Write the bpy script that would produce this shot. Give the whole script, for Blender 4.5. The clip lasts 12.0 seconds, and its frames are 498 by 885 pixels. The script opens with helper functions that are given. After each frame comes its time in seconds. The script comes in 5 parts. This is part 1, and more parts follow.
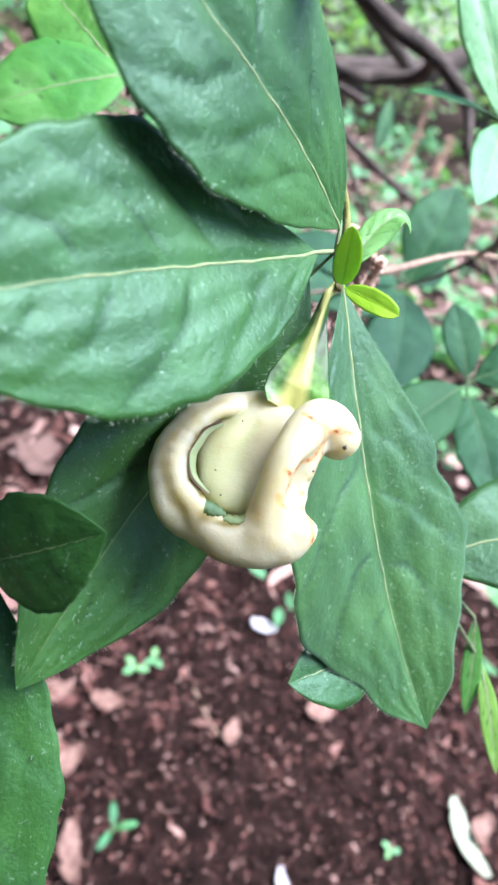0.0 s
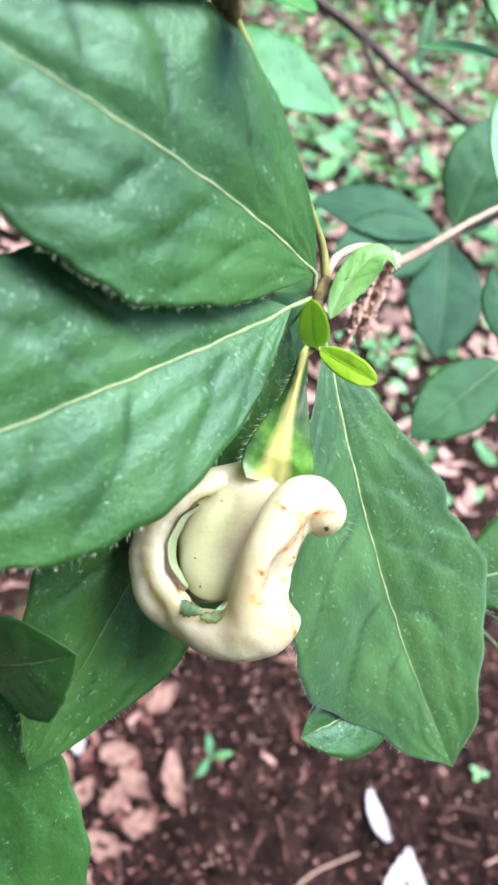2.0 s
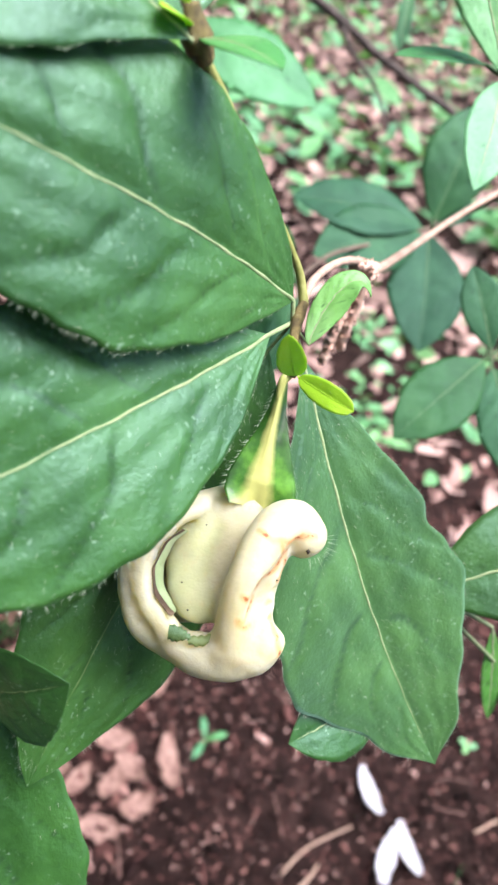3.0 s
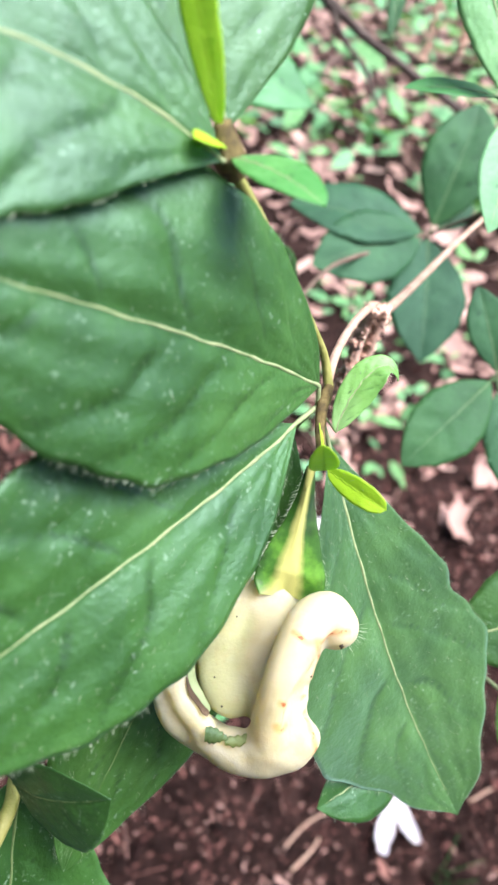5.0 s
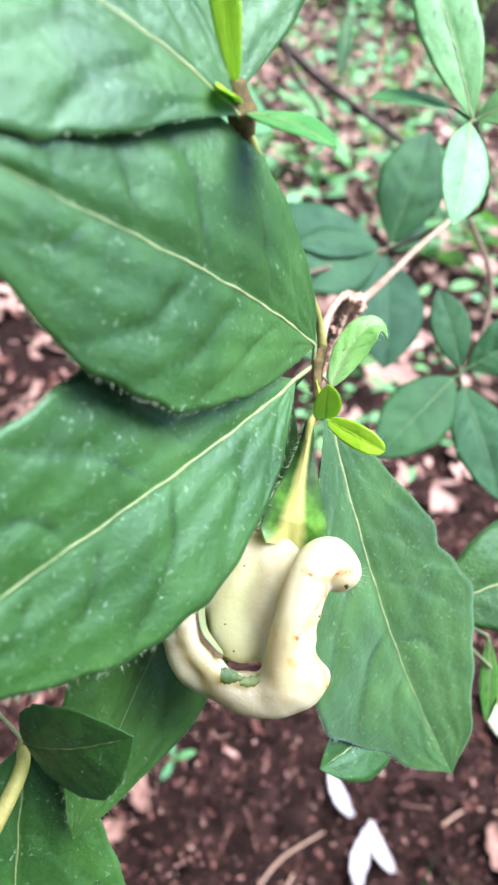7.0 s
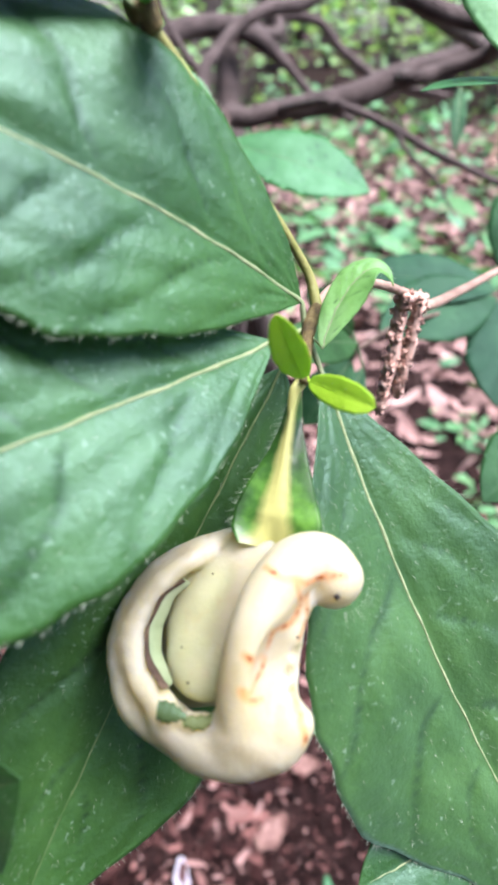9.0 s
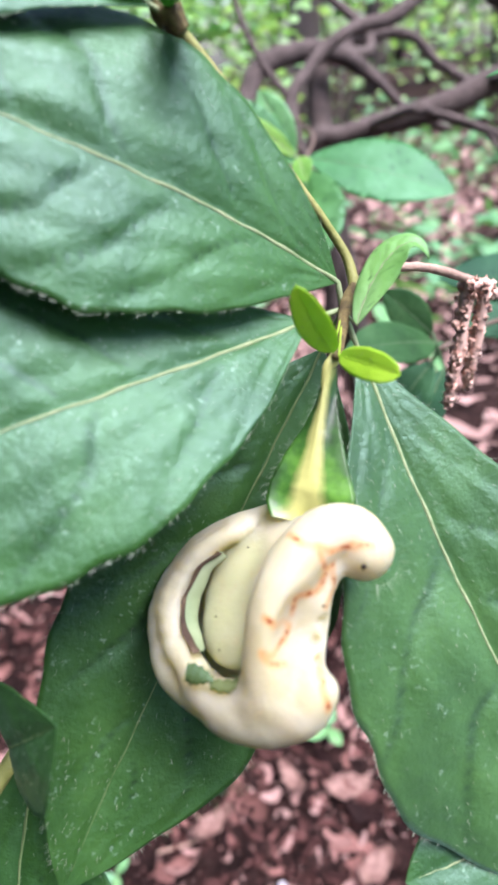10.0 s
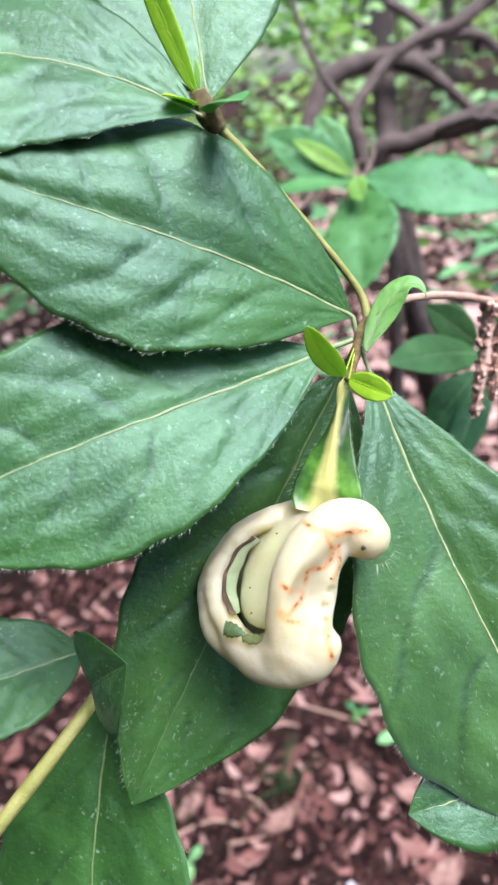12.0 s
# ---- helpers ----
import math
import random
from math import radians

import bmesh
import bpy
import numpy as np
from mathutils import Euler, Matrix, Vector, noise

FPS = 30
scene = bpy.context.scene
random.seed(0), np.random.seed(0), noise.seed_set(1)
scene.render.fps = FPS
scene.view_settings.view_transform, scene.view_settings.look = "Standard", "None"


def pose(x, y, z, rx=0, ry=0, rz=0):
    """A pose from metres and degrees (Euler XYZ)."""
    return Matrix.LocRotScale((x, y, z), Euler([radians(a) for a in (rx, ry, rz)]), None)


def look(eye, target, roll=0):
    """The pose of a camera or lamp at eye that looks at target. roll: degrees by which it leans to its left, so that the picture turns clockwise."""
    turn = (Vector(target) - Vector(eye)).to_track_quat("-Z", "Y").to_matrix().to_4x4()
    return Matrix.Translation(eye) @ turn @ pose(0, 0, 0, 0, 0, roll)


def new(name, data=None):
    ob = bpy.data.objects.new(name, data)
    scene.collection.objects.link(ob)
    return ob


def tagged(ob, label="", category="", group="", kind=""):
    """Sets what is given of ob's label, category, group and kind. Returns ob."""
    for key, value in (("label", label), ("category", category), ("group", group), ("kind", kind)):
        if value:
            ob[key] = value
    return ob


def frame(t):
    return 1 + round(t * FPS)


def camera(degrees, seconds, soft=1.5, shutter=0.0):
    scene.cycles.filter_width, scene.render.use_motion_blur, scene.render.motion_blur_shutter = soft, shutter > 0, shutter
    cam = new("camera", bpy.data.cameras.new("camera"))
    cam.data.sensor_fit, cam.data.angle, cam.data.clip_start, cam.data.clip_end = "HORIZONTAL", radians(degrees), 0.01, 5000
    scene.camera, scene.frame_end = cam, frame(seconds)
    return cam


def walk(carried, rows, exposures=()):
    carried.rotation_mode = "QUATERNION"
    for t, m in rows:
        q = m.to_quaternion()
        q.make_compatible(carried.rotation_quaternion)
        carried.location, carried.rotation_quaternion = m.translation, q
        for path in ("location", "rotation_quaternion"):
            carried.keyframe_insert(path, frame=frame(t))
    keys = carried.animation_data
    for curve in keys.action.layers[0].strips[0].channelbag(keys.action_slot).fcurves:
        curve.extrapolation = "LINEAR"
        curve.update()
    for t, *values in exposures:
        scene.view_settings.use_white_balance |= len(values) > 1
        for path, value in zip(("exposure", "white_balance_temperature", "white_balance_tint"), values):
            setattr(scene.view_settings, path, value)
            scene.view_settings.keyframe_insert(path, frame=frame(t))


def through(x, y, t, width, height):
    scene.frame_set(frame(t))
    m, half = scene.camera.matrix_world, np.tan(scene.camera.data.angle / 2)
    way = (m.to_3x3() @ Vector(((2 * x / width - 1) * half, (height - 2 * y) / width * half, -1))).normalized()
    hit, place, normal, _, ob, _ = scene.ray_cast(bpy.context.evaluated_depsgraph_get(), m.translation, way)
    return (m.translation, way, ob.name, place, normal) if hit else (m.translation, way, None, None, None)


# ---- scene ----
cam = camera(44.11, 12.0, soft=2.6)
PATH = [
    (0, 0.00024, -0.08747, 0.63737, 53.196, -18.300, 13.221),
    (0.5, 0.00215, -0.08596, 0.64029, 50.556, -16.560, 14.814),
    (1, 0.00410, -0.07786, 0.64158, 48.086, -14.236, 16.206),
    (1.5, 0.00278, -0.07673, 0.64540, 46.895, -12.113, 16.818),
    (2, 0.00494, -0.07146, 0.65139, 46.071, -10.311, 15.687),
    (2.5, 0.00448, -0.07055, 0.65437, 45.408, -10.285, 14.162),
    (4.5, 0.00031, -0.06093, 0.66386, 42.289, -9.889, 13.808),
    (5, -0.00464, -0.05954, 0.66492, 42.266, -9.998, 12.157),
    (5.5, -0.00607, -0.06140, 0.66217, 42.710, -10.942, 10.088),
    (6, -0.00751, -0.06689, 0.66568, 43.506, -11.995, 8.495),
    (6.5, -0.00940, -0.07081, 0.66333, 44.712, -12.628, 7.774),
    (8.5, 0.00986, -0.06548, 0.64600, 53.501, -3.876, 14.986),
    (9, 0.01535, -0.06274, 0.64088, 55.500, -0.538, 18.852),
    (9.5, 0.01590, -0.06105, 0.63689, 56.901, 2.898, 23.042),
    (10, 0.02322, -0.06352, 0.63748, 57.895, 5.400, 26.573),
    (10.5, 0.02843, -0.06296, 0.63510, 58.841, 6.628, 28.124),
    (11, 0.03233, -0.06653, 0.63482, 59.758, 8.234, 29.645),
    (11.5, 0.03235, -0.06881, 0.63701, 59.767, 8.991, 30.632),
    (12, 0.03464, -0.07187, 0.64520, 59.004, 9.118, 32.388),
]
walk(cam, [(t, pose(x, y, z, rx, ry, rz)) for t, x, y, z, rx, ry, rz in PATH], exposures=((0.0, 1.95, 5800, 11), (2.5, 1.92, 6200, 12), (5.0, 1.95, 6450, 14), (6.5, 2.03, 6200, 11), (8.5, 1.87, 6150, 19), (9.5, 1.74, 6050, 22), (11.0, 1.73, 6050, 20), (12.0, 1.69, 6100, 17)))

# ---- light ----
world = bpy.data.worlds.new("overcast_woodland")
scene.world = world
world.use_nodes = True
wn = world.node_tree.nodes
sky = wn.new("ShaderNodeTexSky")
sky.sky_type = 'NISHITA'
sky.sun_disc = False
sky.sun_elevation = radians(70)
sky.sun_rotation = radians(94)
sky.air_density, sky.dust_density, sky.ozone_density = 1.0, 2.0, 1.0
wn["Background"].inputs["Strength"].default_value = 0.085
world.node_tree.links.new(sky.outputs[0], wn["Background"].inputs["Color"])
sun_data = bpy.data.lights.new("sun", 'SUN')
sun_data.energy, sun_data.angle, sun_data.color = 3.6, radians(46), (1.0, 0.97, 0.93)
sun = new("sun", sun_data)
sun.matrix_world = look((0.72, -0.05, 2.6), (0, 0, 0.6))
cam.data.dof.use_dof = True
cam.data.dof.focus_distance = 0.078
cam.data.dof.aperture_fstop = 38

CM = 0.01
RNG = np.random.RandomState(7)


# ---- materials ----
def nodes_of(name):
    m = bpy.data.materials.new(name)
    m.use_nodes = True
    return m, m.node_tree.nodes, m.node_tree.links, m.node_tree.nodes["Principled BSDF"]


def noise_tex(nt, ln, scale, detail=4.0, rough=0.55, vec=None):
    n = nt.new("ShaderNodeTexNoise")
    n.inputs["Scale"].default_value = scale
    n.inputs["Detail"].default_value = detail
    n.inputs["Roughness"].default_value = rough
    if vec is None:
        c = nt.new("ShaderNodeTexCoord")
        vec = c.outputs["Object"]
    ln.new(vec, n.inputs["Vector"])
    return n.outputs["Fac"]


def ramp(nt, ln, fac, stops):
    r = nt.new("ShaderNodeValToRGB")
    els = r.color_ramp.elements
    els[0].position, els[0].color = stops[0][0], (*stops[0][1], 1)
    els[1].position, els[1].color = stops[-1][0], (*stops[-1][1], 1)
    for pos, col in stops[1:-1]:
        e = els.new(pos)
        e.color = (*col, 1)
    ln.new(fac, r.inputs["Fac"])
    return r.outputs["Color"]


def mixed(nt, ln, fac, a, b, mode='MIX'):
    m = nt.new("ShaderNodeMix")
    m.data_type, m.blend_type = 'RGBA', mode
    for sock, val in ((m.inputs[0], fac), (m.inputs[6], a), (m.inputs[7], b)):
        if isinstance(val, (int, float)):
            sock.default_value = val
        elif isinstance(val, tuple):
            sock.default_value = (*val, 1)
        else:
            ln.new(val, sock)
    return m.outputs[2]


def value_ramp(nt, ln, fac, lo, hi, a=0.0, b=1.0):
    m = nt.new("ShaderNodeMapRange")
    m.inputs[1].default_value, m.inputs[2].default_value = lo, hi
    m.inputs[3].default_value, m.inputs[4].default_value = a, b
    ln.new(fac, m.inputs[0])
    return m.outputs[0]


def bumped(nt, ln, bsdf, height, strength, dist):
    b = nt.new("ShaderNodeBump")
    b.inputs["Strength"].default_value, b.inputs["Distance"].default_value = strength, dist
    ln.new(height, b.inputs["Height"])
    ln.new(b.outputs[0], bsdf.inputs["Normal"])


def leaf_material(name, dark, mid, pale, rough=0.42, specks=0.5, through=0.18, hue=0.04, island=False, spec=0.5, coat=0.22, veined=0.6, cells=0.0, fuzz=0.0):
    m, nt, ln, b = nodes_of(name)
    big = noise_tex(nt, ln, 85, 4)
    fine = noise_tex(nt, ln, 900, 5, 0.7)
    col = ramp(nt, ln, big, [(0.36, dark), (0.52, mid), (0.68, pale)])
    col = mixed(nt, ln, value_ramp(nt, ln, fine, 0.35, 0.75, 0.0, 0.45), col, mid)
    if island:
        rnd = nt.new("ShaderNodeNewGeometry").outputs["Random Per Island"]
    else:
        rnd = nt.new("ShaderNodeObjectInfo").outputs["Random"]
    h = nt.new("ShaderNodeHueSaturation")
    ln.new(value_ramp(nt, ln, rnd, 0, 1, 0.5 - hue, 0.5 + hue * 0.5), h.inputs["Hue"])
    ln.new(value_ramp(nt, ln, rnd, 0, 1, 1.0 + 3.0 * hue if hue < 0.03 else 1.2, 1.0 - 3.0 * hue if hue < 0.03 else 0.85), h.inputs["Value"])
    ln.new(col, h.inputs["Color"])
    col = h.outputs["Color"]
    rough_val = value_ramp(nt, ln, fine, 0.3, 0.8, rough - 0.08, rough + 0.14)
    if specks:
        patch = noise_tex(nt, ln, 260, 2)
        dots = noise_tex(nt, ln, 1500, 2, 0.4)
        both = nt.new("ShaderNodeMath")
        both.operation = 'MULTIPLY'
        ln.new(value_ramp(nt, ln, dots, 0.62, 0.74), both.inputs[0])
        ln.new(value_ramp(nt, ln, patch, 0.48, 0.66), both.inputs[1])
        amount = value_ramp(nt, ln, both.outputs[0], 0, 1, 0, specks)
        col = mixed(nt, ln, amount, col, (0.34, 0.5, 0.38))
    # dark lines along the sunken veins: groove shade put into the colour
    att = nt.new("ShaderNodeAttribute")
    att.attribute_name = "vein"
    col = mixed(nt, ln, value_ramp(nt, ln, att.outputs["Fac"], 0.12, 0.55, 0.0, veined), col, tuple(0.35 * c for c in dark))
    ln.new(col, b.inputs["Base Color"])
    ln.new(rough_val, b.inputs["Roughness"])
    b.inputs["Specular IOR Level"].default_value = spec
    b.inputs["Specular Tint"].default_value = (0.62, 1.0, 0.92, 1)
    b.inputs["Sheen Weight"].default_value = fuzz
    b.inputs["Sheen Roughness"].default_value = 0.45
    b.inputs["Sheen Tint"].default_value = (0.55, 1.0, 0.82, 1)
    b.inputs["Coat Weight"].default_value = coat
    b.inputs["Coat Roughness"].default_value = 0.38
    lumps = nt.new("ShaderNodeMath")
    lumps.operation = 'ADD'
    ln.new(fine, lumps.inputs[0])
    ln.new(noise_tex(nt, ln, 230, 3), lumps.inputs[1])
    height = lumps.outputs[0]
    if cells:
        # the fine net of small veins
        bend = nt.new("ShaderNodeTexCoord").outputs["Object"]
        net = nt.new("ShaderNodeTexVoronoi")
        net.feature = 'DISTANCE_TO_EDGE'
        net.inputs["Scale"].default_value = 420
        shift = nt.new("ShaderNodeVectorMath")
        shift.operation = 'MULTIPLY_ADD'
        wob = nt.new("ShaderNodeTexNoise")
        wob.inputs["Scale"].default_value = 300
        ln.new(bend, wob.inputs["Vector"])
        ln.new(wob.outputs["Color"], shift.inputs[0])
        shift.inputs[1].default_value = (0.003, 0.003, 0.003)
        ln.new(bend, shift.inputs[2])
        ln.new(shift.outputs[0], net.inputs["Vector"])
        more = nt.new("ShaderNodeMath")
        more.operation = 'MULTIPLY_ADD'
        ln.new(value_ramp(nt, ln, net.outputs["Distance"], 0.0, 0.25), more.inputs[0])
        more.inputs[1].default_value = cells
        ln.new(height, more.inputs[2])
        height = more.outputs[0]
    bumped(nt, ln, b, height, 0.24, 0.0009)
    tr = nt.new("ShaderNodeBsdfTranslucent")
    bright = mixed(nt, ln, 1.0, col, (0.9, 1.0, 0.35), 'MULTIPLY')
    ln.new(bright, tr.inputs["Color"])
    ms = nt.new("ShaderNodeMixShader")
    ms.inputs[0].default_value = through
    ln.new(b.outputs[0], ms.inputs[1])
    ln.new(tr.outputs[0], ms.inputs[2])
    ln.new(ms.outputs[0], nt["Material Output"].inputs["Surface"])
    return m


def plain_material(name, stops, scale, rough=0.7, bump=0.4, dist=0.001, island=0.0, sss=0.0, fine=6.0):
    m, nt, ln, b = nodes_of(name)
    n1 = noise_tex(nt, ln, scale, 5)
    n2 = noise_tex(nt, ln, scale * fine, 4, 0.65)
    col = ramp(nt, ln, n1, stops)
    col = mixed(nt, ln, value_ramp(nt, ln, n2, 0.3, 0.75, 0.0, 0.5), col, stops[0][1])
    if island:
        rnd = nt.new("ShaderNodeNewGeometry").outputs["Random Per Island"]
        col = mixed(nt, ln, island, col, ramp(nt, ln, rnd, [(i / (len(stops) - 1), s[1]) for i, s in enumerate(stops)]))
    ln.new(col, b.inputs["Base Color"])
    b.inputs["Roughness"].default_value = rough
    b.inputs["Subsurface Weight"].default_value = sss
    b.inputs["Subsurface Radius"].default_value = (0.004, 0.003, 0.0015)
    b.inputs["Subsurface Scale"].default_value = 0.5
    bumped(nt, ln, b, n2, bump, dist)
    return m


M_LEAF = leaf_material("azalea_leaf", (0.021, 0.075, 0.009), (0.038, 0.12, 0.017), (0.066, 0.178, 0.036), specks=0.6, rough=0.45, spec=0.95, coat=0.06, veined=0.6, cells=0.06, fuzz=0.06, hue=0.008)
# the same leaf with sheen raised: its brighter light is put into the material
M_LEAF_SHEEN = leaf_material("azalea_leaf_sheen", (0.021, 0.075, 0.009), (0.038, 0.12, 0.017), (0.066, 0.178, 0.036), specks=0.5, rough=0.4, spec=1.0, coat=0.15, veined=0.6, cells=0.08, fuzz=0.85, hue=0.008)
M_TISSUE = leaf_material("torn_leaf_tissue", (0.2, 0.27, 0.13), (0.32, 0.4, 0.23), (0.44, 0.5, 0.34), rough=0.5, specks=0.3, coat=0.0, veined=0.0)
# darkened copy of azalea_leaf: the shade behind is put into the colour
M_LEAF_SHADED = leaf_material("azalea_leaf_shaded", (0.016, 0.062, 0.022), (0.026, 0.092, 0.036), (0.042, 0.125, 0.05), rough=0.55, specks=0.15, coat=0.0, spec=0.35)
# lighter copy of the leaf green, with the light on it put into the colour
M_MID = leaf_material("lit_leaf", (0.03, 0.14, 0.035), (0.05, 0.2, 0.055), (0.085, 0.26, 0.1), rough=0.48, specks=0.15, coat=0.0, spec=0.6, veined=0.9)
M_PALE = leaf_material("pale_leaf", (0.12, 0.34, 0.14), (0.18, 0.44, 0.2), (0.26, 0.54, 0.28), specks=0.2, through=0.3)
M_YOUNG = leaf_material("young_leaf", (0.38, 0.66, 0.03), (0.48, 0.78, 0.045), (0.6, 0.86, 0.09), rough=0.4, specks=0.0, through=0.35, hue=0.015, veined=0.1)
M_CURL = leaf_material("curled_leaf", (0.08, 0.32, 0.07), (0.16, 0.46, 0.13), (0.3, 0.6, 0.28), rough=0.33, specks=0.3, through=0.3)
M_LIME = leaf_material("lime_leaf", (0.13, 0.36, 0.07), (0.2, 0.48, 0.1), (0.3, 0.58, 0.18), rough=0.5, specks=0.1, through=0.35, coat=0.0, spec=0.35, veined=0.8)
M_GREYLEAF = plain_material("faded_leaf", [(0.3, (0.36, 0.4, 0.3)), (0.6, (0.5, 0.53, 0.42)), (0.8, (0.6, 0.62, 0.52))], 140, 0.7, 0.4, 0.001)
M_RIB = plain_material("leaf_rib", [(0.3, (0.22, 0.31, 0.14)), (0.7, (0.4, 0.44, 0.25))], 900, 0.6, 0.5, 0.0003)
# pale rib darkened: shade on the leaves behind put into its colour
M_RIBFAR = plain_material("leaf_rib_darkened", [(0.3, (0.06, 0.13, 0.05)), (0.7, (0.12, 0.2, 0.09))], 900, 0.7, 0.5, 0.0003)
# dimmer rib for leaves lying in shade, the shade mixed into its colour
M_RIB_SHADED = plain_material("leaf_rib_shaded", [(0.3, (0.1, 0.18, 0.06)), (0.7, (0.2, 0.26, 0.11))], 900, 0.7, 0.5, 0.0003)
M_HAIR, _nt, _ln, _b = nodes_of("leaf_hair")
_b.inputs["Base Color"].default_value = (0.34, 0.42, 0.3, 1)
_b.inputs["Roughness"].default_value = 0.4
M_GREENSTEM = plain_material("green_stem", [(0.3, (0.22, 0.24, 0.05)), (0.7, (0.40, 0.38, 0.14))], 260, 0.55, 0.4, 0.0005)
M_TWIG = plain_material("dry_twig", [(0.3, (0.4, 0.24, 0.19)), (0.55, (0.56, 0.38, 0.3)), (0.8, (0.66, 0.5, 0.4))], 350, 0.75, 0.6, 0.0006)
# dry_twig again in darker tones that carry the shade around these stems
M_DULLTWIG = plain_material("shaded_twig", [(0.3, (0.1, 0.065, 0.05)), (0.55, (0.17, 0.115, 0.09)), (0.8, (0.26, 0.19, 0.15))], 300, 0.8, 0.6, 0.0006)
M_SCALE = plain_material("dry_bud_scales", [(0.25, (0.74, 0.43, 0.34)), (0.55, (0.84, 0.56, 0.46)), (0.85, (0.88, 0.66, 0.56))], 500, 0.7, 0.3, 0.0003, island=0.6)
M_BUD = plain_material("bud_base", [(0.3, (0.06, 0.04, 0.015)), (0.55, (0.22, 0.16, 0.05)), (0.8, (0.42, 0.36, 0.18))], 900, 0.6, 0.6, 0.0005)
M_BARK = plain_material("grey_brown_bark", [(0.25, (0.045, 0.033, 0.03)), (0.5, (0.105, 0.078, 0.072)), (0.8, (0.2, 0.155, 0.145))], 60, 0.85, 0.8, 0.004)
M_SOIL = plain_material("dark_soil", [(0.3, (0.012, 0.0065, 0.006)), (0.5, (0.032, 0.016, 0.0145)), (0.75, (0.08, 0.043, 0.038))], 45, 0.95, 1.0, 0.01, fine=7)
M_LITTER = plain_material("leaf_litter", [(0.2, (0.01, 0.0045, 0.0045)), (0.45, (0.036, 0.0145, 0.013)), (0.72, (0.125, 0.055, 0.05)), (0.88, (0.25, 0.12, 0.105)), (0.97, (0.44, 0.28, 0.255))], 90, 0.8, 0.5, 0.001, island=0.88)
for _m in (M_SOIL, M_LITTER):  # loose, porous ground has hardly any gloss
    for _n in _m.node_tree.nodes:
        if _n.type == 'BSDF_PRINCIPLED':
            _n.inputs["Specular IOR Level"].default_value = 0.12
M_DRY = plain_material("dry_leaf", [(0.3, (0.1, 0.047, 0.04)), (0.5, (0.24, 0.13, 0.108)), (0.75, (0.42, 0.265, 0.225))], 160, 0.7, 0.5, 0.001)
M_PETAL = plain_material("white_petal", [(0.3, (0.4, 0.37, 0.44)), (0.7, (0.52, 0.5, 0.55))], 150, 0.6, 0.2, 0.0005, sss=0.2)
M_WEED = leaf_material("weed_leaf", (0.085, 0.24, 0.1), (0.14, 0.33, 0.155), (0.21, 0.42, 0.22), specks=0.0, through=0.3, hue=0.03, island=True, coat=0.0)
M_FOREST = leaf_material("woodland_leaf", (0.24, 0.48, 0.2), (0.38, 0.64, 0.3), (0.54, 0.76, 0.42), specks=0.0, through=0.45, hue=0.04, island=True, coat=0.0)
# dark leaves of the unseen shrubs added to block light
M_SHADE_HEDGE = leaf_material("shade_hedge_leaf", (0.02, 0.07, 0.025), (0.035, 0.1, 0.04), (0.06, 0.15, 0.06), specks=0.0, through=0.2, island=True, coat=0.0)
# paler than the near litter: the brighter light beyond is in the colour
M_DRY_LIT = plain_material("dry_leaves_lit", [(0.2, (0.14, 0.08, 0.07)), (0.45, (0.3, 0.18, 0.16)), (0.65, (0.42, 0.26, 0.235)), (0.85, (0.56, 0.38, 0.345))], 40, 0.8, 0.5, 0.001, island=0.75)


# ---- mesh helpers ----
def mesh_of(name, verts, faces, material, smooth=True):
    me = bpy.data.meshes.new(name)
    me.from_pydata([tuple(map(float, v)) for v in verts], [], [tuple(map(int, f)) for f in faces])
    me.materials.append(material)
    if smooth:
        me.polygons.foreach_set("use_smooth", [True] * len(me.polygons))
    me.update()
    return me


def part(name, me, parent, label=""):
    ob = new(name, me)
    ob.parent = parent
    return tagged(ob, label)


def thing(name, place, label, category, group="", kind=""):
    """An Empty at the thing's base, in metres."""
    ob = new(name)
    ob.location = place
    ob.empty_display_size = 0.01
    bpy.context.view_layer.update()
    return tagged(ob, label, category, group, kind)


def child(name, me, parent, label=""):
    ob = part(name, me, parent, label)
    ob.matrix_parent_inverse = Matrix.Translation(parent.matrix_world.translation).inverted()
    return ob


def smooth_line(points, n):
    """n + 1 points on a Catmull-Rom line through the given ones."""
    p = np.array(points, float)
    p = np.vstack([2 * p[0] - p[1], p, 2 * p[-1] - p[-2]])
    out = []
    for u in np.linspace(0, len(p) - 3 - 1e-6, n + 1):
        i = int(u)
        t = u - i
        a, b, c, e = p[i:i + 4]
        out.append(0.5 * (2 * b + (c - a) * t + (2 * a - 5 * b + 4 * c - e) * t * t + (3 * b - a - 3 * c + e) * t ** 3))
    return np.array(out)


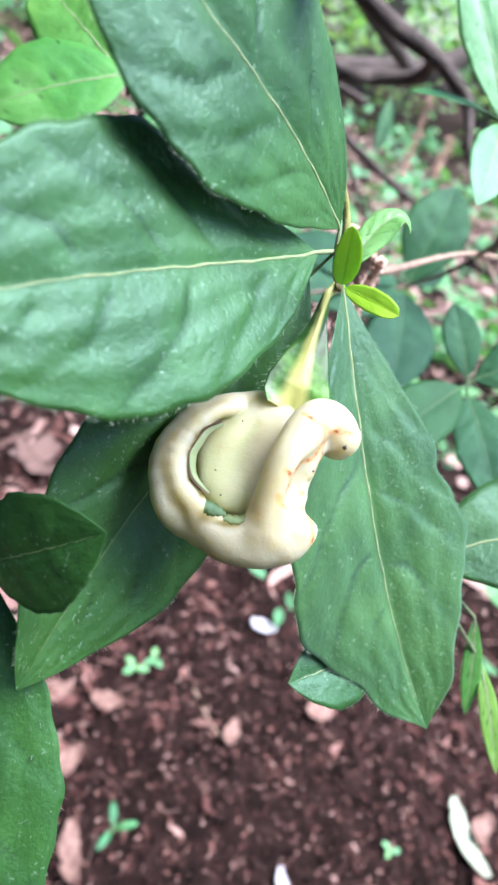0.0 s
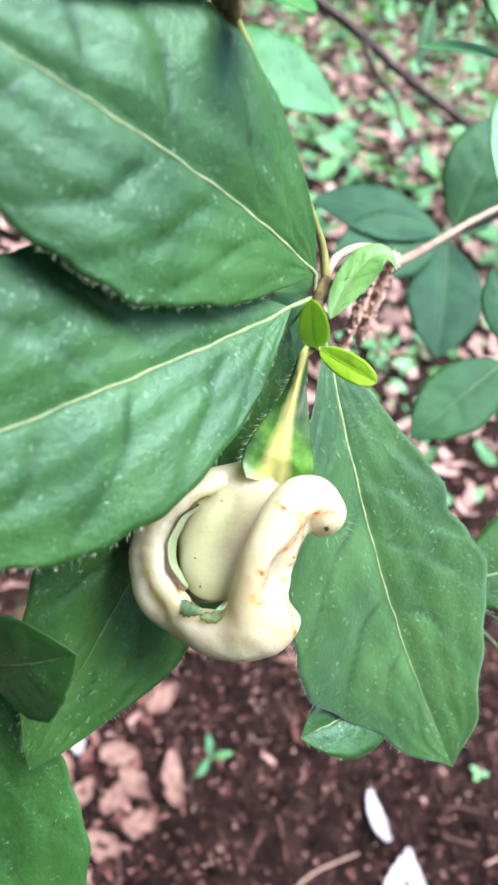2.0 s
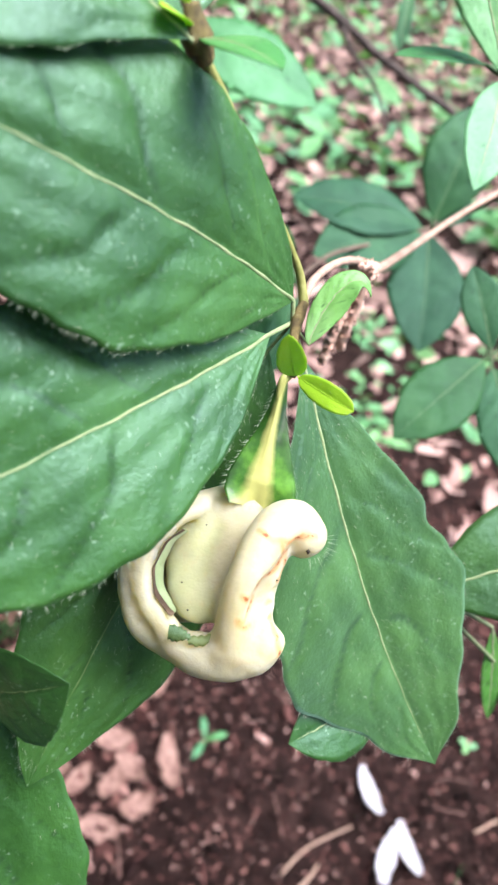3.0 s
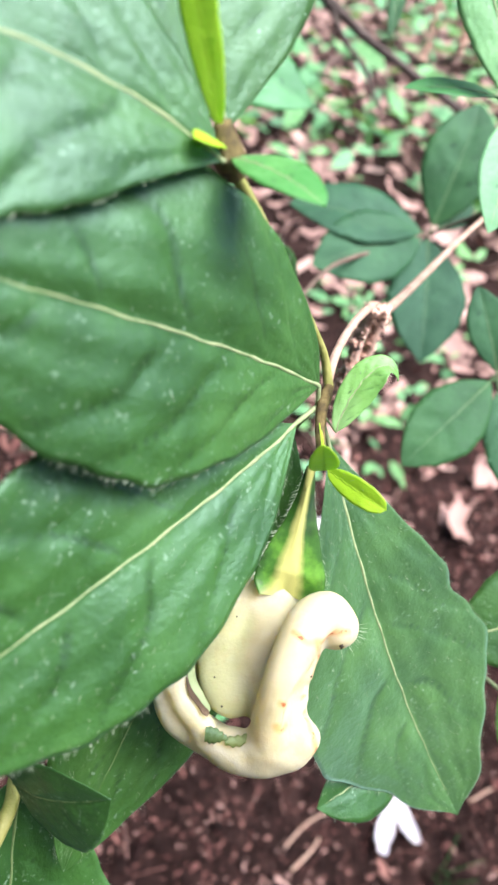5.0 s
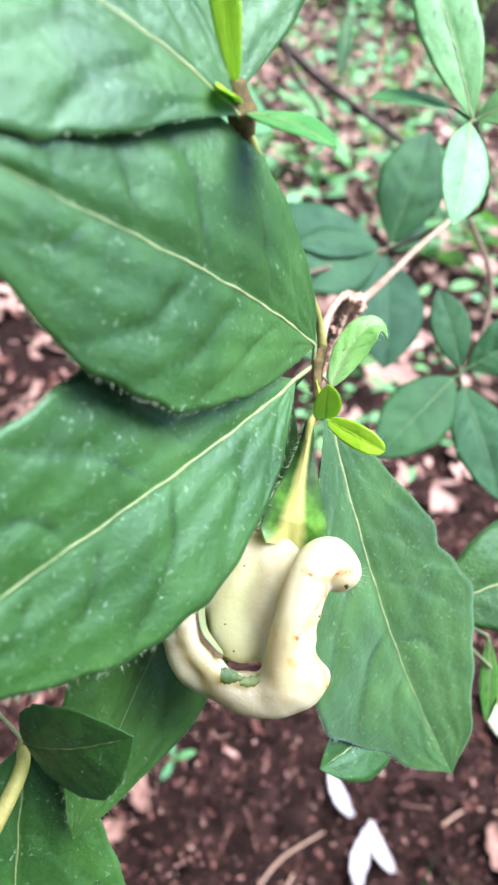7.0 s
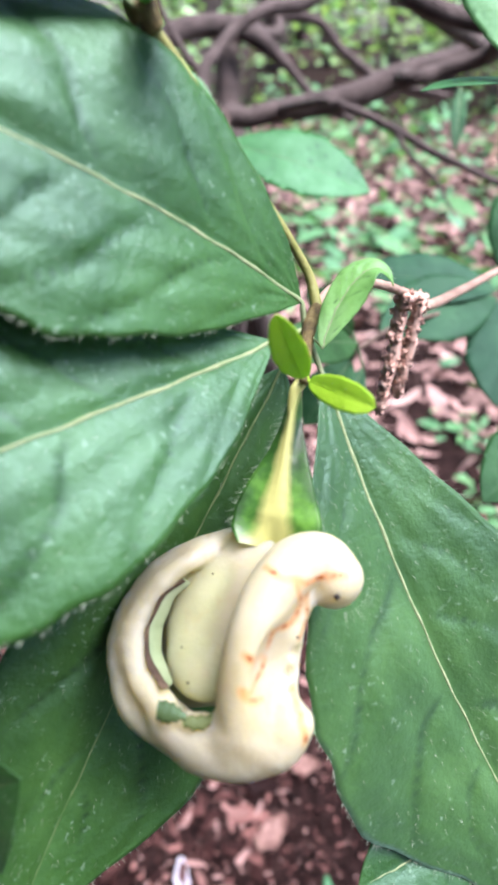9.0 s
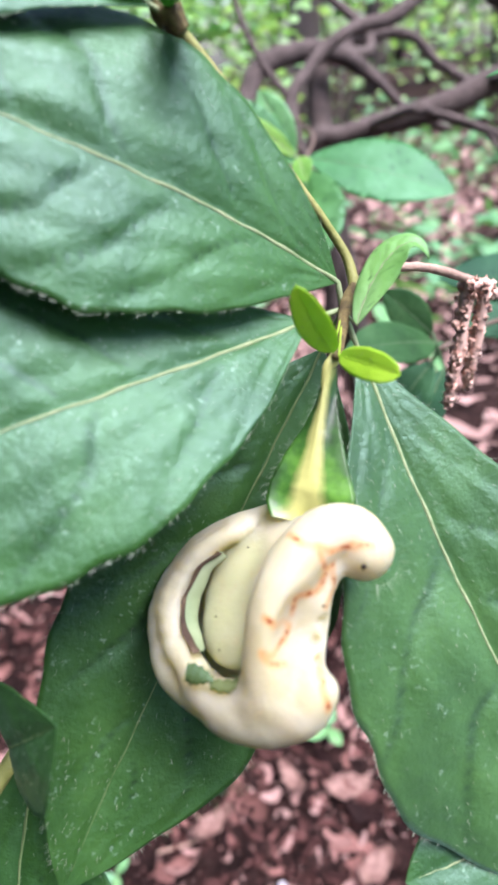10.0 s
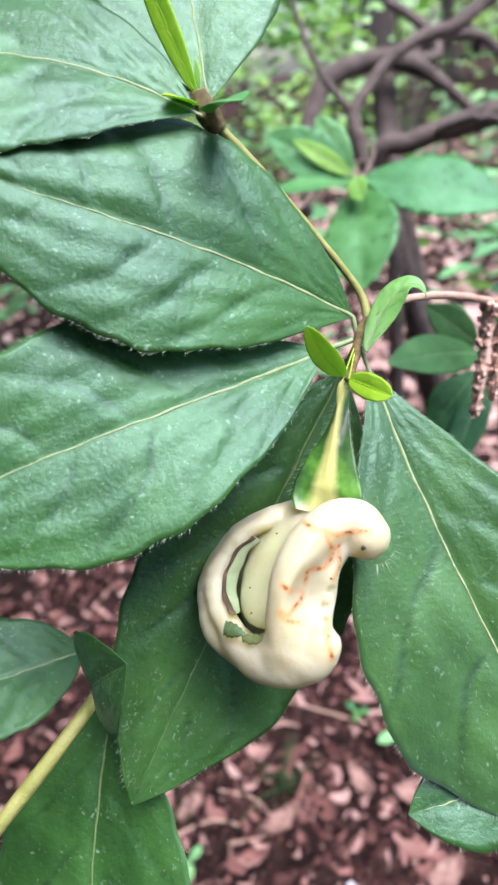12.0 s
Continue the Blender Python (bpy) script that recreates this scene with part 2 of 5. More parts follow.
def tube_data(line, radii, sides=8, knobbly=0.0, rng=None):
    """Verts and faces of a closed tapered tube along a line."""
    line = np.asarray(line, float)
    n = len(line)
    radii = np.interp(np.linspace(0, 1, n), np.linspace(0, 1, len(radii)), radii)
    tan = np.gradient(line, axis=0)
    tan /= np.linalg.norm(tan, axis=1)[:, None] + 1e-12
    side = np.cross(tan[0], (0.3, 0.2, 1.0))
    verts, faces = [], []
    for i in range(n):
        side = side - tan[i] * (side @ tan[i])
        side /= np.linalg.norm(side)
        other = np.cross(tan[i], side)
        for k in range(sides):
            a = 2 * math.pi * k / sides
            r = radii[i]
            if knobbly:
                q = line[i] / max(radii.max(), 1e-6) * 0.35 + np.array((math.cos(a), math.sin(a), 0)) * 0.8
                r *= 1 + knobbly * noise.noise(Vector(q))
            verts.append(line[i] + r * (math.cos(a) * side + math.sin(a) * other))
    for i in range(n - 1):
        for k in range(sides):
            k2 = (k + 1) % sides
            faces.append((i * sides + k, i * sides + k2, (i + 1) * sides + k2, (i + 1) * sides + k))
    faces.append(tuple(range(sides - 1, -1, -1)))
    faces.append(tuple((n - 1) * sides + k for k in range(sides)))
    return verts, faces


def joined(*pieces):
    verts, faces = [], []
    for v, f in pieces:
        o = len(verts)
        verts.extend(v)
        faces.extend(tuple(i + o for i in face) for face in f)
    return verts, faces


# ---- leaves ----
# A leaf is a midrib (a cubic of four points, cm), a turn of its face at base and along it, half width, place of the
# widest part, fold of the two halves, droop of the margins, unevenness of the halves and bluntness.
FACE = np.array((0.0, -0.8, 0.5))


def unit(v):
    return v / np.linalg.norm(v)


def leaf_frame(ctrl, turn, s, face):
    c = np.array(ctrl, float)
    q = s[:, None]
    m = (1 - q) ** 3 * c[0] + 3 * (1 - q) ** 2 * q * c[1] + 3 * (1 - q) * q * q * c[2] + q ** 3 * c[3]
    t = 3 * (1 - q) ** 2 * (c[1] - c[0]) + 6 * (1 - q) * q * (c[2] - c[1]) + 3 * q * q * (c[3] - c[2])
    t /= np.linalg.norm(t, axis=1)[:, None]
    n = face - t * (t @ face)[:, None]
    n /= np.linalg.norm(n, axis=1)[:, None]
    b = np.cross(t, n)
    a = (turn[0] + turn[1] * s)[:, None]
    return m, t, n * np.cos(a) + b * np.sin(a), b * np.cos(a) - n * np.sin(a)


def leaf_width(s, peak, blunt):
    a = blunt
    b = a * (1 - peak) / peak
    s = np.clip(s, 1e-6, 1 - 1e-6)
    return (s ** a) * ((1 - s) ** b) / ((peak ** a) * ((1 - peak) ** b))


def leaf_surface(ctrl, shape, s, v, face=FACE, quilt=0.08, veins=5.6, wave=0.03, seed=0.0, lobes=(), tuck=0.0):
    """Points (cm) and face directions of the blade for arrays s (0 base to 1 tip) and v (-1 to 1 across)."""
    t0, t1, width, peak, fold, cup, uneven, blunt = shape
    m, t, n, b = leaf_frame(ctrl, (t0, t1), s, face)
    side = np.where(v >= 0, 1.0, -1.0)
    av = np.abs(v)
    ragged = 1 + 0.012 * np.sin(s * 61 + side * 3 + seed) + 0.016 * np.sin(s * 27 - side + 2 * seed)
    w = width * leaf_width(s, peak, blunt) * (1 + side * uneven) * ragged
    for lobe_side, at, size, reach in lobes:
        w = w * (1 + np.where(side == lobe_side, size, 0.0) * np.exp(-((s - at) / reach) ** 2))
    x = w * av
    phase = (s - 0.26 * av ** 1.25) * veins + 0.25 * side + seed
    phase = phase + 0.16 * np.sin(1.7 * phase + 4 * side + 2.3 * seed) + 0.05 * np.sin(av * 9 + 5 * s + seed)
    q = phase - np.floor(phase)
    bulge = np.minimum(1 - np.exp(-q / 0.12), 1 - np.exp(-(1 - q) / 0.35)) - 0.6
    bulge *= 0.75 + 0.35 * np.sin(3.1 * np.floor(phase) + 5 * side + seed)
    env = np.clip(w / width, 0, 1) * np.clip(av * 5, 0, 1) * (1 - 0.55 * av ** 2)
    lift = quilt * bulge * env
    lift += 0.022 * min(width, 1.0) * np.sin(14 * s + 9 * v + 3 * seed) * np.sin(11 * v - 6 * s + seed) * env
    lift += wave * width * np.sin(7.5 * s + 2.1 * side + seed) * av ** 2 * np.clip(w / width, 0, 1)
    # the half that lies under its neighbour bends away
    lift -= tuck * np.where(side > 0, av ** 2, 0.0) * np.clip((s - 0.42) / 0.25, 0, 1)
    lift -= 0.024 * min(width, 1.0) * np.exp(-(av / 0.07) ** 2) * np.clip(w / width * 2, 0, 1)
    p = m + x[:, None] * (side * math.cos(fold))[:, None] * b + (x * math.sin(fold) - cup * x * x / width + lift)[:, None] * n
    # nearness to a vein groove, for the shade colour drawn there
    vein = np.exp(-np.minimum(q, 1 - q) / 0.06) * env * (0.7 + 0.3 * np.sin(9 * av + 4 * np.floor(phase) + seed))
    return p, n, b, t, vein


def leaf_blade(name, ctrl, shape, material, nu=52, nv=10, thick=0.022, **kw):
    ss = np.linspace(0, 1, nu + 1)
    vv = np.linspace(-1, 1, 2 * nv + 1)
    grid_s, grid_v = np.repeat(ss, len(vv)), np.tile(vv, len(ss))
    p, n, b, t, vein = leaf_surface(ctrl, shape, grid_s, grid_v, **kw)
    low = p - n * thick * (1 - 0.7 * np.abs(grid_v))[:, None]
    cols, count = len(vv), len(p)
    faces = []
    for i in range(nu):
        for j in range(cols - 1):
            a = i * cols + j
            faces.append((a, a + 1, a + cols + 1, a + cols))
            faces.append((count + a + cols, count + a + cols + 1, count + a + 1, count + a))
        for a, d in ((i * cols, i * cols + cols), ((i + 1) * cols - 1, (i + 2) * cols - 1)):
            faces.append((a, d, count + d, count + a) if a % cols == 0 else (d, a, count + a, count + d))
    me = mesh_of(name, np.vstack([p, low]) * CM, faces, material)
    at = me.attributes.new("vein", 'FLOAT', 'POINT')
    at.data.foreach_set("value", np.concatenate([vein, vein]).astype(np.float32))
    return me


def leaf_rib(ctrl, shape, foot, r0=0.025, face=FACE, material=None, **kw):
    """The pale midrib, running on into the stalk down to its foot on the stem."""
    s = np.linspace(0, 0.97, 60)
    p, n, b, t, vein = leaf_surface(ctrl, shape, s, np.zeros_like(s), face=face, **kw)
    p = p - n * r0 * 0.12 + b * (0.006 * np.sin(37 * s + 3 * shape[3]) + 0.005 * np.sin(71 * s))[:, None]
    line, radii = p, (r0 * (1 - s) ** 0.9 * 0.75 + 0.004) * (1 + 0.12 * np.sin(53 * s) + 0.1 * np.sin(97 * s + 1))
    if foot is not None:
        start = np.array(foot, float)
        stalk = np.array([start + (p[0] - start) * q for q in np.linspace(0, 0.92, 5)])
        line = np.vstack([stalk, p])
        radii = np.concatenate([np.full(5, r0 * 1.15), radii])
    return mesh_of("midrib", *[(np.array(v) * CM if i == 0 else v) for i, v in enumerate(tube_data(line, radii, 6))], material)


def leaf_hairs(ctrl, shape, count, rng, face=FACE, length=0.07, **kw):
    """Short white bristles on the face and along the margin."""
    s = rng.uniform(0.03, 0.97, count)
    v = rng.uniform(-1, 1, count)
    rim = rng.rand(count) < 0.34
    v[rim] = np.sign(v[rim])
    p, n, b, t, vein = leaf_surface(ctrl, shape, s, v, face=face, **kw)
    out = np.where(rim, 1.0, 0.15)[:, None] * np.sign(v)[:, None] * b
    way = out + t * rng.uniform(0.3, 1.1, (count, 1)) + n * rng.uniform(0.1, 0.75, (count, 1)) + rng.normal(0, 0.25, (count, 3))
    way /= np.linalg.norm(way, axis=1)[:, None]
    ln = length * rng.uniform(0.5, 1.2, (count, 1))
    across = np.cross(way, n)
    across /= np.linalg.norm(across, axis=1)[:, None] + 1e-9
    verts = np.stack([p - across * 0.0017, p + across * 0.0017, p + way * ln], 1).reshape(-1, 3)
    faces = np.arange(3 * count).reshape(-1, 3)
    return mesh_of("hairs", verts * CM, faces, M_HAIR, smooth=False)


def add_leaf(parent, ctrl, shape, material=None, foot=None, hairs=0, name="leaf", label="", r0=0.025, rib_material=None, **kw):
    detail = {k: kw.pop(k) for k in ("nu", "nv", "thick") if k in kw}
    blade = child(name, leaf_blade(name, ctrl, shape, material or M_LEAF, **detail, **kw), parent, label)
    rib = new("midrib", leaf_rib(ctrl, shape, foot, r0, material=rib_material or M_RIB, **kw))
    rib.parent = blade
    tagged(rib, "pale yellow-green midrib")
    if hairs:
        hair = new("hairs", leaf_hairs(ctrl, shape, hairs, RNG, **kw))
        hair.parent = blade
        tagged(hair, "short white bristles")
    return blade


def straight_leaf(parent, base, tip, width, material=None, foot=None, sag=0.1, turn=0.0, fold=0.12, cup=0.08, peak=0.52, blunt=1.0,
                  bend=0.0, face=FACE, **kw):
    """A leaf from base to tip (cm) with a bow of its midrib along its face."""
    b, t = np.array(base, float), np.array(tip, float)
    d = t - b
    n = unit(face - d * (face @ d) / (d @ d))
    size = np.linalg.norm(d)
    ctrl = (b, b + d / 3 + n * sag * size, b + d * 2 / 3 + n * (sag - bend) * size, t)
    return add_leaf(parent, ctrl, (turn, 0.0, width, peak, fold, cup, 0.0, blunt), material, foot, face=face, **kw)


def stem(parent, points, radii, material, name="stem", label="", sides=9, knobbly=0.12, steps=8):
    line = smooth_line(points, steps * (len(points) - 1))
    v, f = tube_data(line, radii, sides, knobbly)
    return child(name, mesh_of(name, np.array(v) * CM, f, material), parent, label)


# ---- ground ----
def ground_height(x, y):
    """Centimetres."""
    return 0.8 * noise.noise(Vector((x * 0.06, y * 0.06, 0.3))) + 0.35 * noise.noise(Vector((x * 0.25, y * 0.25, 1.7)))


def spread(n, reach, knee):
    u = np.linspace(-1, 1, n)
    k = math.asinh(reach / knee)
    return knee * np.sinh(k * u)


gx, gy = spread(190, 6000, 60) + 5, spread(190, 6000, 60) + 30
gv = [(x, y, ground_height(x, y) if abs(x) < 500 and abs(y) < 600 else 0.0) for y in gy for x in gx]
gf = [(j * 190 + i, j * 190 + i + 1, (j + 1) * 190 + i + 1, (j + 1) * 190 + i) for j in range(189) for i in range(189)]
ground = tagged(new("ground", mesh_of("ground", np.array(gv) * CM, gf, M_SOIL)), "dark brown bare woodland soil", "ground", kind="structure")


def chip_mesh(name, spots, material, ragged=0.55, rng=RNG, cols=3, rows=4):
    """Curled dry bits of leaf, one island each: rows of (x, y, z, length, width, heading, tilt, roll, curl)."""
    verts, faces = [], []
    for x, y, z, ln, wd, head, tilt, roll, curl in spots:
        turn = Euler((roll, tilt, head)).to_matrix()
        o = len(verts)
        for i in range(rows):
            s = i / (rows - 1)
            half = wd * (math.sin(math.pi * (0.12 + 0.8 * s)) ** (0.5 if rows < 6 else 0.85)) * rng.uniform(1 - ragged, 1)
            slip = wd * ragged * rng.uniform(-0.5, 0.5)
            for j in range(cols):
                v = 2 * j / (cols - 1) - 1
                p = Vector((ln * (s - 0.5), half * v * 0.5 + slip, curl * (ln * (s - 0.5) ** 2 * 1.6 + wd * v * v * 0.25)))
                verts.append(Vector((x, y, z)) + turn @ p)
        for i in range(rows - 1):
            for j in range(cols - 1):
                a = o + i * cols + j
                faces.append((a, a + 1, a + cols + 1, a + cols))
    return mesh_of(name, np.array(verts) * CM, faces, material)


def litter_spots(count, xs, ys, sizes, rng, dense=None):
    out = []
    while len(out) < count:
        x, y = rng.uniform(*xs), rng.uniform(*ys)
        if dense is not None and rng.rand() > dense(x, y):
            continue
        ln = rng.uniform(*sizes) * rng.choice([0.6, 1.0, 1.0, 1.6])
        out.append((x, y, ground_height(x, y) + 0.15 + 0.12 * ln, ln, ln * rng.uniform(0.35, 0.7), rng.uniform(0, 6.28), rng.normal(0, 0.34),
                    rng.normal(0, 0.42), rng.uniform(-0.7, 0.9)))
    return out


def litter_density(x, y):
    bare = math.exp(-(((x - 16) / 17) ** 2 + ((y - 14) / 16) ** 2))
    return max(0.06, 1 - 1.15 * bare)


def far_density(x, y):
    patch = 0.75 + 0.5 * noise.noise(Vector((x * 0.012, y * 0.012, 2.0)))
    return patch * math.exp(-((x - 20) / 330) ** 2 - ((y - 200) / 300) ** 4) * min(1.0, max(0.1, (y - 44) / 22))


spots = litter_spots(4200, (-75, 75), (-12, 75), (0.4, 1.2), RNG, litter_density) + litter_spots(900, (-90, 120), (-10, 90), (1.0, 2.6), RNG, litter_density)
spots += litter_spots(22000, (-50, 60), (-8, 60), (0.12, 0.5), RNG) + litter_spots(2300, (-75, -4), (-5, 70), (0.9, 2.3), RNG)
tagged(new("leaf_litter", chip_mesh("leaf_litter", spots, M_LITTER)), "scattered pinkish-brown dry leaf bits on dark soil", "leaf litter", kind="stuff")
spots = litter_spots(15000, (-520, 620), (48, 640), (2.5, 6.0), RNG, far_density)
tagged(new("leaf_litter", chip_mesh("leaf_litter", spots, M_DRY_LIT)), "pale pinkish dry leaves over the open woodland floor", "leaf litter", kind="stuff")


def crumbs(count, xs, ys, rng):
    pieces = []
    base = np.array([(1, 0, 0), (-1, 0, 0), (0, 1, 0), (0, -1, 0), (0, 0, 1), (0, 0, -1)], float)
    fac = [(0, 2, 4), (2, 1, 4), (1, 3, 4), (3, 0, 4), (2, 0, 5), (1, 2, 5), (3, 1, 5), (0, 3, 5)]
    verts, faces = [], []
    for _ in range(count):
        x, y = rng.uniform(*xs), rng.uniform(*ys)
        r = rng.uniform(0.12, 0.5) * rng.choice([0.5, 1, 1, 1.6])
        turn = np.array(Euler(rng.uniform(0, 6.28, 3)).to_matrix())
        v = (base * rng.uniform(0.5, 1.2, (6, 1)) * r) @ turn + (x, y, ground_height(x, y) + r * 0.2)
        o = len(verts)
        verts.extend(v)
        faces.extend((a + o, b + o, c + o) for a, b, c in fac)
    return mesh_of("soil_crumbs", np.array(verts) * CM, faces, M_SOIL, smooth=False)


def thread_mesh(count, xs, ys, rng):
    verts, faces = [], []
    for _ in range(count):
        x, y, a, ln = rng.uniform(*xs), rng.uniform(*ys), rng.uniform(0, 6.28), rng.uniform(1.0, 4.5)
        bend = rng.normal(0, 0.25, 2)
        pts = []
        for q in np.linspace(-0.5, 0.5, 5):
            px, py = x + ln * (q * math.cos(a) - bend[0] * q * q * math.sin(a)), y + ln * (q * math.sin(a) + bend[0] * q * q * math.cos(a))
            pts.append((px, py, ground_height(px, py) + 0.3 + bend[1] * q))
        v, f = tube_data(pts, (rng.uniform(0.03, 0.07), 0.03), 4)
        o = len(verts)
        verts.extend(v)
        faces.extend(tuple(i + o for i in face) for face in f)
    return mesh_of("fine_twigs", np.array(verts) * CM, faces, M_LITTER)


tagged(new("fine_twigs", thread_mesh(420, (-45, 50), (-8, 55), RNG)), "thin dry twigs and rootlets on dark soil", "twigs", kind="stuff")
tagged(new("soil_crumbs", crumbs(9000, (-50, 60), (-10, 60), RNG)), "dark brown crumbs of loose soil", "soil", kind="stuff")


def dry_leaf(x, y, ln, wd, head, label, material=None, curl=0.5, lift=0.5, tilt=0.1, name="dry_leaf", category="dry leaf", group="dry leaves on the soil"):
    me = chip_mesh(name, [(0, 0, 0, ln, wd, 0, 0, 0, curl)], material or M_DRY, 0.12 if material else 0.2, RNG, 7, 12)
    ob = new(name, me)
    ob.matrix_basis = Matrix.Translation((x * CM, y * CM, (ground_height(x, y) + lift) * CM)) @ Euler((0.1, tilt, radians(head))).to_matrix().to_4x4()
    return tagged(ob, label, category, group)


for x, y, ln, wd, head in ((-4.6, 19.8, 4.2, 2.4, 70), (-0.7, 13.2, 5.2, 2.2, 115), (-6.5, 13.6, 3.6, 2.4, 20), (-4.2, 11.7, 3.4, 2.3, 150), (-5.4, 9.8, 3.0, 2.0, 75), (-2.4, 8.9, 3.4, 2.2, 40), (-5.0, 6.2, 4.0, 2.2, 10), (-11, 10.5, 4.5, 2.4, 120),
                           (-8.5, 9.2, 3.4, 2.0, 60), (19.8, 36.2, 4.0, 2.8, 30), (10.3, 29.3, 3.5, 1.9, 80), (35.5, 14.0, 5.4, 3.0, 110),
                           (-9.2, 25.8, 4.6, 2.6, 40), (-29.6, 14.2, 4.2, 1.9, 95), (-66, 22.8, 6.5, 4.0, 10), (-14.5, 24, 4.0, 2.0, 150),
                           (-3.5, 27, 3.6, 2.2, 15), (-20, 17, 4.4, 2.2, 70), (-36, 20, 5.0, 2.6, 35), (40, 30, 4.4, 2.5, 60)):
    dry_leaf(x, y, ln, wd, head, "curled pinkish-tan dry leaf on dark soil", curl=RNG.uniform(0.3, 0.7), lift=0.75)
for x, y, ln, wd, head in ((19.1, 16.5, 4.6, 1.7, 118), (21.4, 11.5, 5.2, 1.9, 75), (23.2, 12.6, 4.6, 1.7, 118), (10.7, 44.3, 3.6, 2.0, 10),
                           (-10.9, 13.6, 3.6, 1.5, 120)):
    dry_leaf(x, y, ln, wd, head, "fallen white flower petal on dark soil", M_PETAL, 0.35, 0.7, name="fallen_petal", category="petal", group="fallen petals")
dry_leaf(37.9, 28.4, 8.0, 2.6, 110, "pale grey-green fallen leaf on the soil", M_GREYLEAF, 0.3, 0.8)


def stick(points, r, label="thin grey-brown dry stick lying on soil"):
    line = smooth_line([(x, y, ground_height(x, y) + r + 0.12) for x, y in points], 10)
    v, f = tube_data(line, (r, r * 0.6), 6, 0.2)
    return tagged(new("dry_stick", mesh_of("dry_stick", np.array(v) * CM, f, M_TWIG)), label, "stick", "sticks on the soil")


for pts in (((12, 7.5), (14, 10.2), (18, 13.2)), ((13, 6), (14.6, 8), (15.2, 9.2)), ((5, 33), (8, 30), (10, 28.5)), ((-24, 13), (-21, 15.5), (-19, 19)),
            ((-30, 10), (-27, 14), (-24, 15)), ((-34, 28), (-26, 29.5), (-17, 31)), ((-28, 17), (-24, 18), (-21, 17)), ((30, 16), (33, 18), (37, 18.5))):
    stick(pts, RNG.uniform(0.1, 0.2))


def sprout(x, y, leaves, size, label="small pale green seedling growing from the soil", spread_out=1.0, material=None, slim=0.26):
    root = thing("seedling", (x * CM, y * CM, ground_height(x, y) * CM), label, "seedling", "seedlings on the soil")
    z = ground_height(x, y)
    top = np.array((x, y, z + size * 0.6))
    stem(root, ((x, y, z - 0.2), (x + 0.1, y, z + size * 0.3), tuple(top)), (0.06, 0.05), M_GREENSTEM, sides=5, knobbly=0.0, steps=3)
    for k in range(leaves):
        a = 2.4 * k + x
        d = np.array((math.cos(a), math.sin(a), 0.15 - 0.1 * (k % 2))) * size * spread_out
        straight_leaf(root, top, top + d, size * slim, material or M_PALE, None, 0.08, face=np.array((0, -0.2, 1.0)), nu=10, nv=3, quilt=0.01, r0=0.03)
    return root


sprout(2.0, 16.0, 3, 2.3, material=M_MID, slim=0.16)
sprout(29.3, 24.1, 3, 1.1)
sprout(-2.2, 32.2, 3, 1.6)
sprout(-0.6, 34.2, 3, 1.5)
sprout(-13.2, 30.7, 3, 2.6)
sprout(-18.5, 31.5, 3, 1.6, material=M_MID)
sprout(-26, 9.5, 3, 1.8)


def grass_tuft(x, y, count, height, label="tuft of thin blue-green grass on the soil"):
    verts, faces = [], []
    for _ in range(count):
        a, lean = RNG.uniform(0, 6.28), RNG.uniform(0.3, 1.0)
        px, py = x + RNG.normal(0, 0.6), y + RNG.normal(0, 0.6)
        h = height * RNG.uniform(0.6, 1.2)
        pts = [(px + math.cos(a) * lean * h * q * q, py + math.sin(a) * lean * h * q * q, ground_height(x, y) + h * (q - 0.45 * lean * q * q)) for q in np.linspace(0, 1, 6)]
        v, f = tube_data(pts, (0.09, 0.07, 0.02), 4)
        o = len(verts)
        verts.extend(v)
        faces.extend(tuple(i + o for i in face) for face in f)
    ob = new("grass_tuft", mesh_of("grass_tuft", np.array(verts) * CM, faces, M_LEAF_SHADED))
    return tagged(ob, label, "grass", "grass tufts")


grass_tuft(-21.4, 20.0, 16, 7)
grass_tuft(-30, 12, 7, 5)
grass_tuft(27, 9, 9, 5)


def leaf_cloud(name, spots, material, rng, fold=0.25):
    """Many small folded leaves: rows of (x, y, z, size), cm. One island each."""
    spots = np.array(spots)
    n = len(spots)
    size = spots[:, 3:4]
    a, up = rng.uniform(0, 6.28, n), rng.uniform(-0.35, 0.5, n)
    t = np.stack([np.cos(a) * np.cos(up), np.sin(a) * np.cos(up), np.sin(up)], 1)
    nrm = np.array((0, 0, 1.0)) + rng.normal(0, 0.45, (n, 3))
    nrm -= t * (nrm * t).sum(1, keepdims=True)
    nrm /= np.linalg.norm(nrm, axis=1)[:, None]
    b = np.cross(t, nrm)
    p = spots[:, :3]
    w = size * rng.uniform(0.2, 0.3, (n, 1))
    v = [p, p + t * size * 0.3 + b * w * 0.85 + nrm * w * fold, p + t * size * 0.65 + b * w * 0.8 + nrm * w * fold, p + t * size,
         p + t * size * 0.65 - b * w * 0.8 + nrm * w * fold, p + t * size * 0.3 - b * w * 0.85 + nrm * w * fold,
         p + t * size * 0.33 + nrm * size * 0.03, p + t * size * 0.66 + nrm * size * 0.02]
    verts = np.stack(v, 1).reshape(-1, 3)
    base = (np.arange(n) * 8)[:, None]
    quads = [(0, 1, 6, 5), (6, 1, 2, 7), (5, 6, 7, 4), (7, 2, 3, 4)]
    faces = np.concatenate([base + np.array(q) for q in quads])
    return mesh_of(name, verts * CM, faces, material)


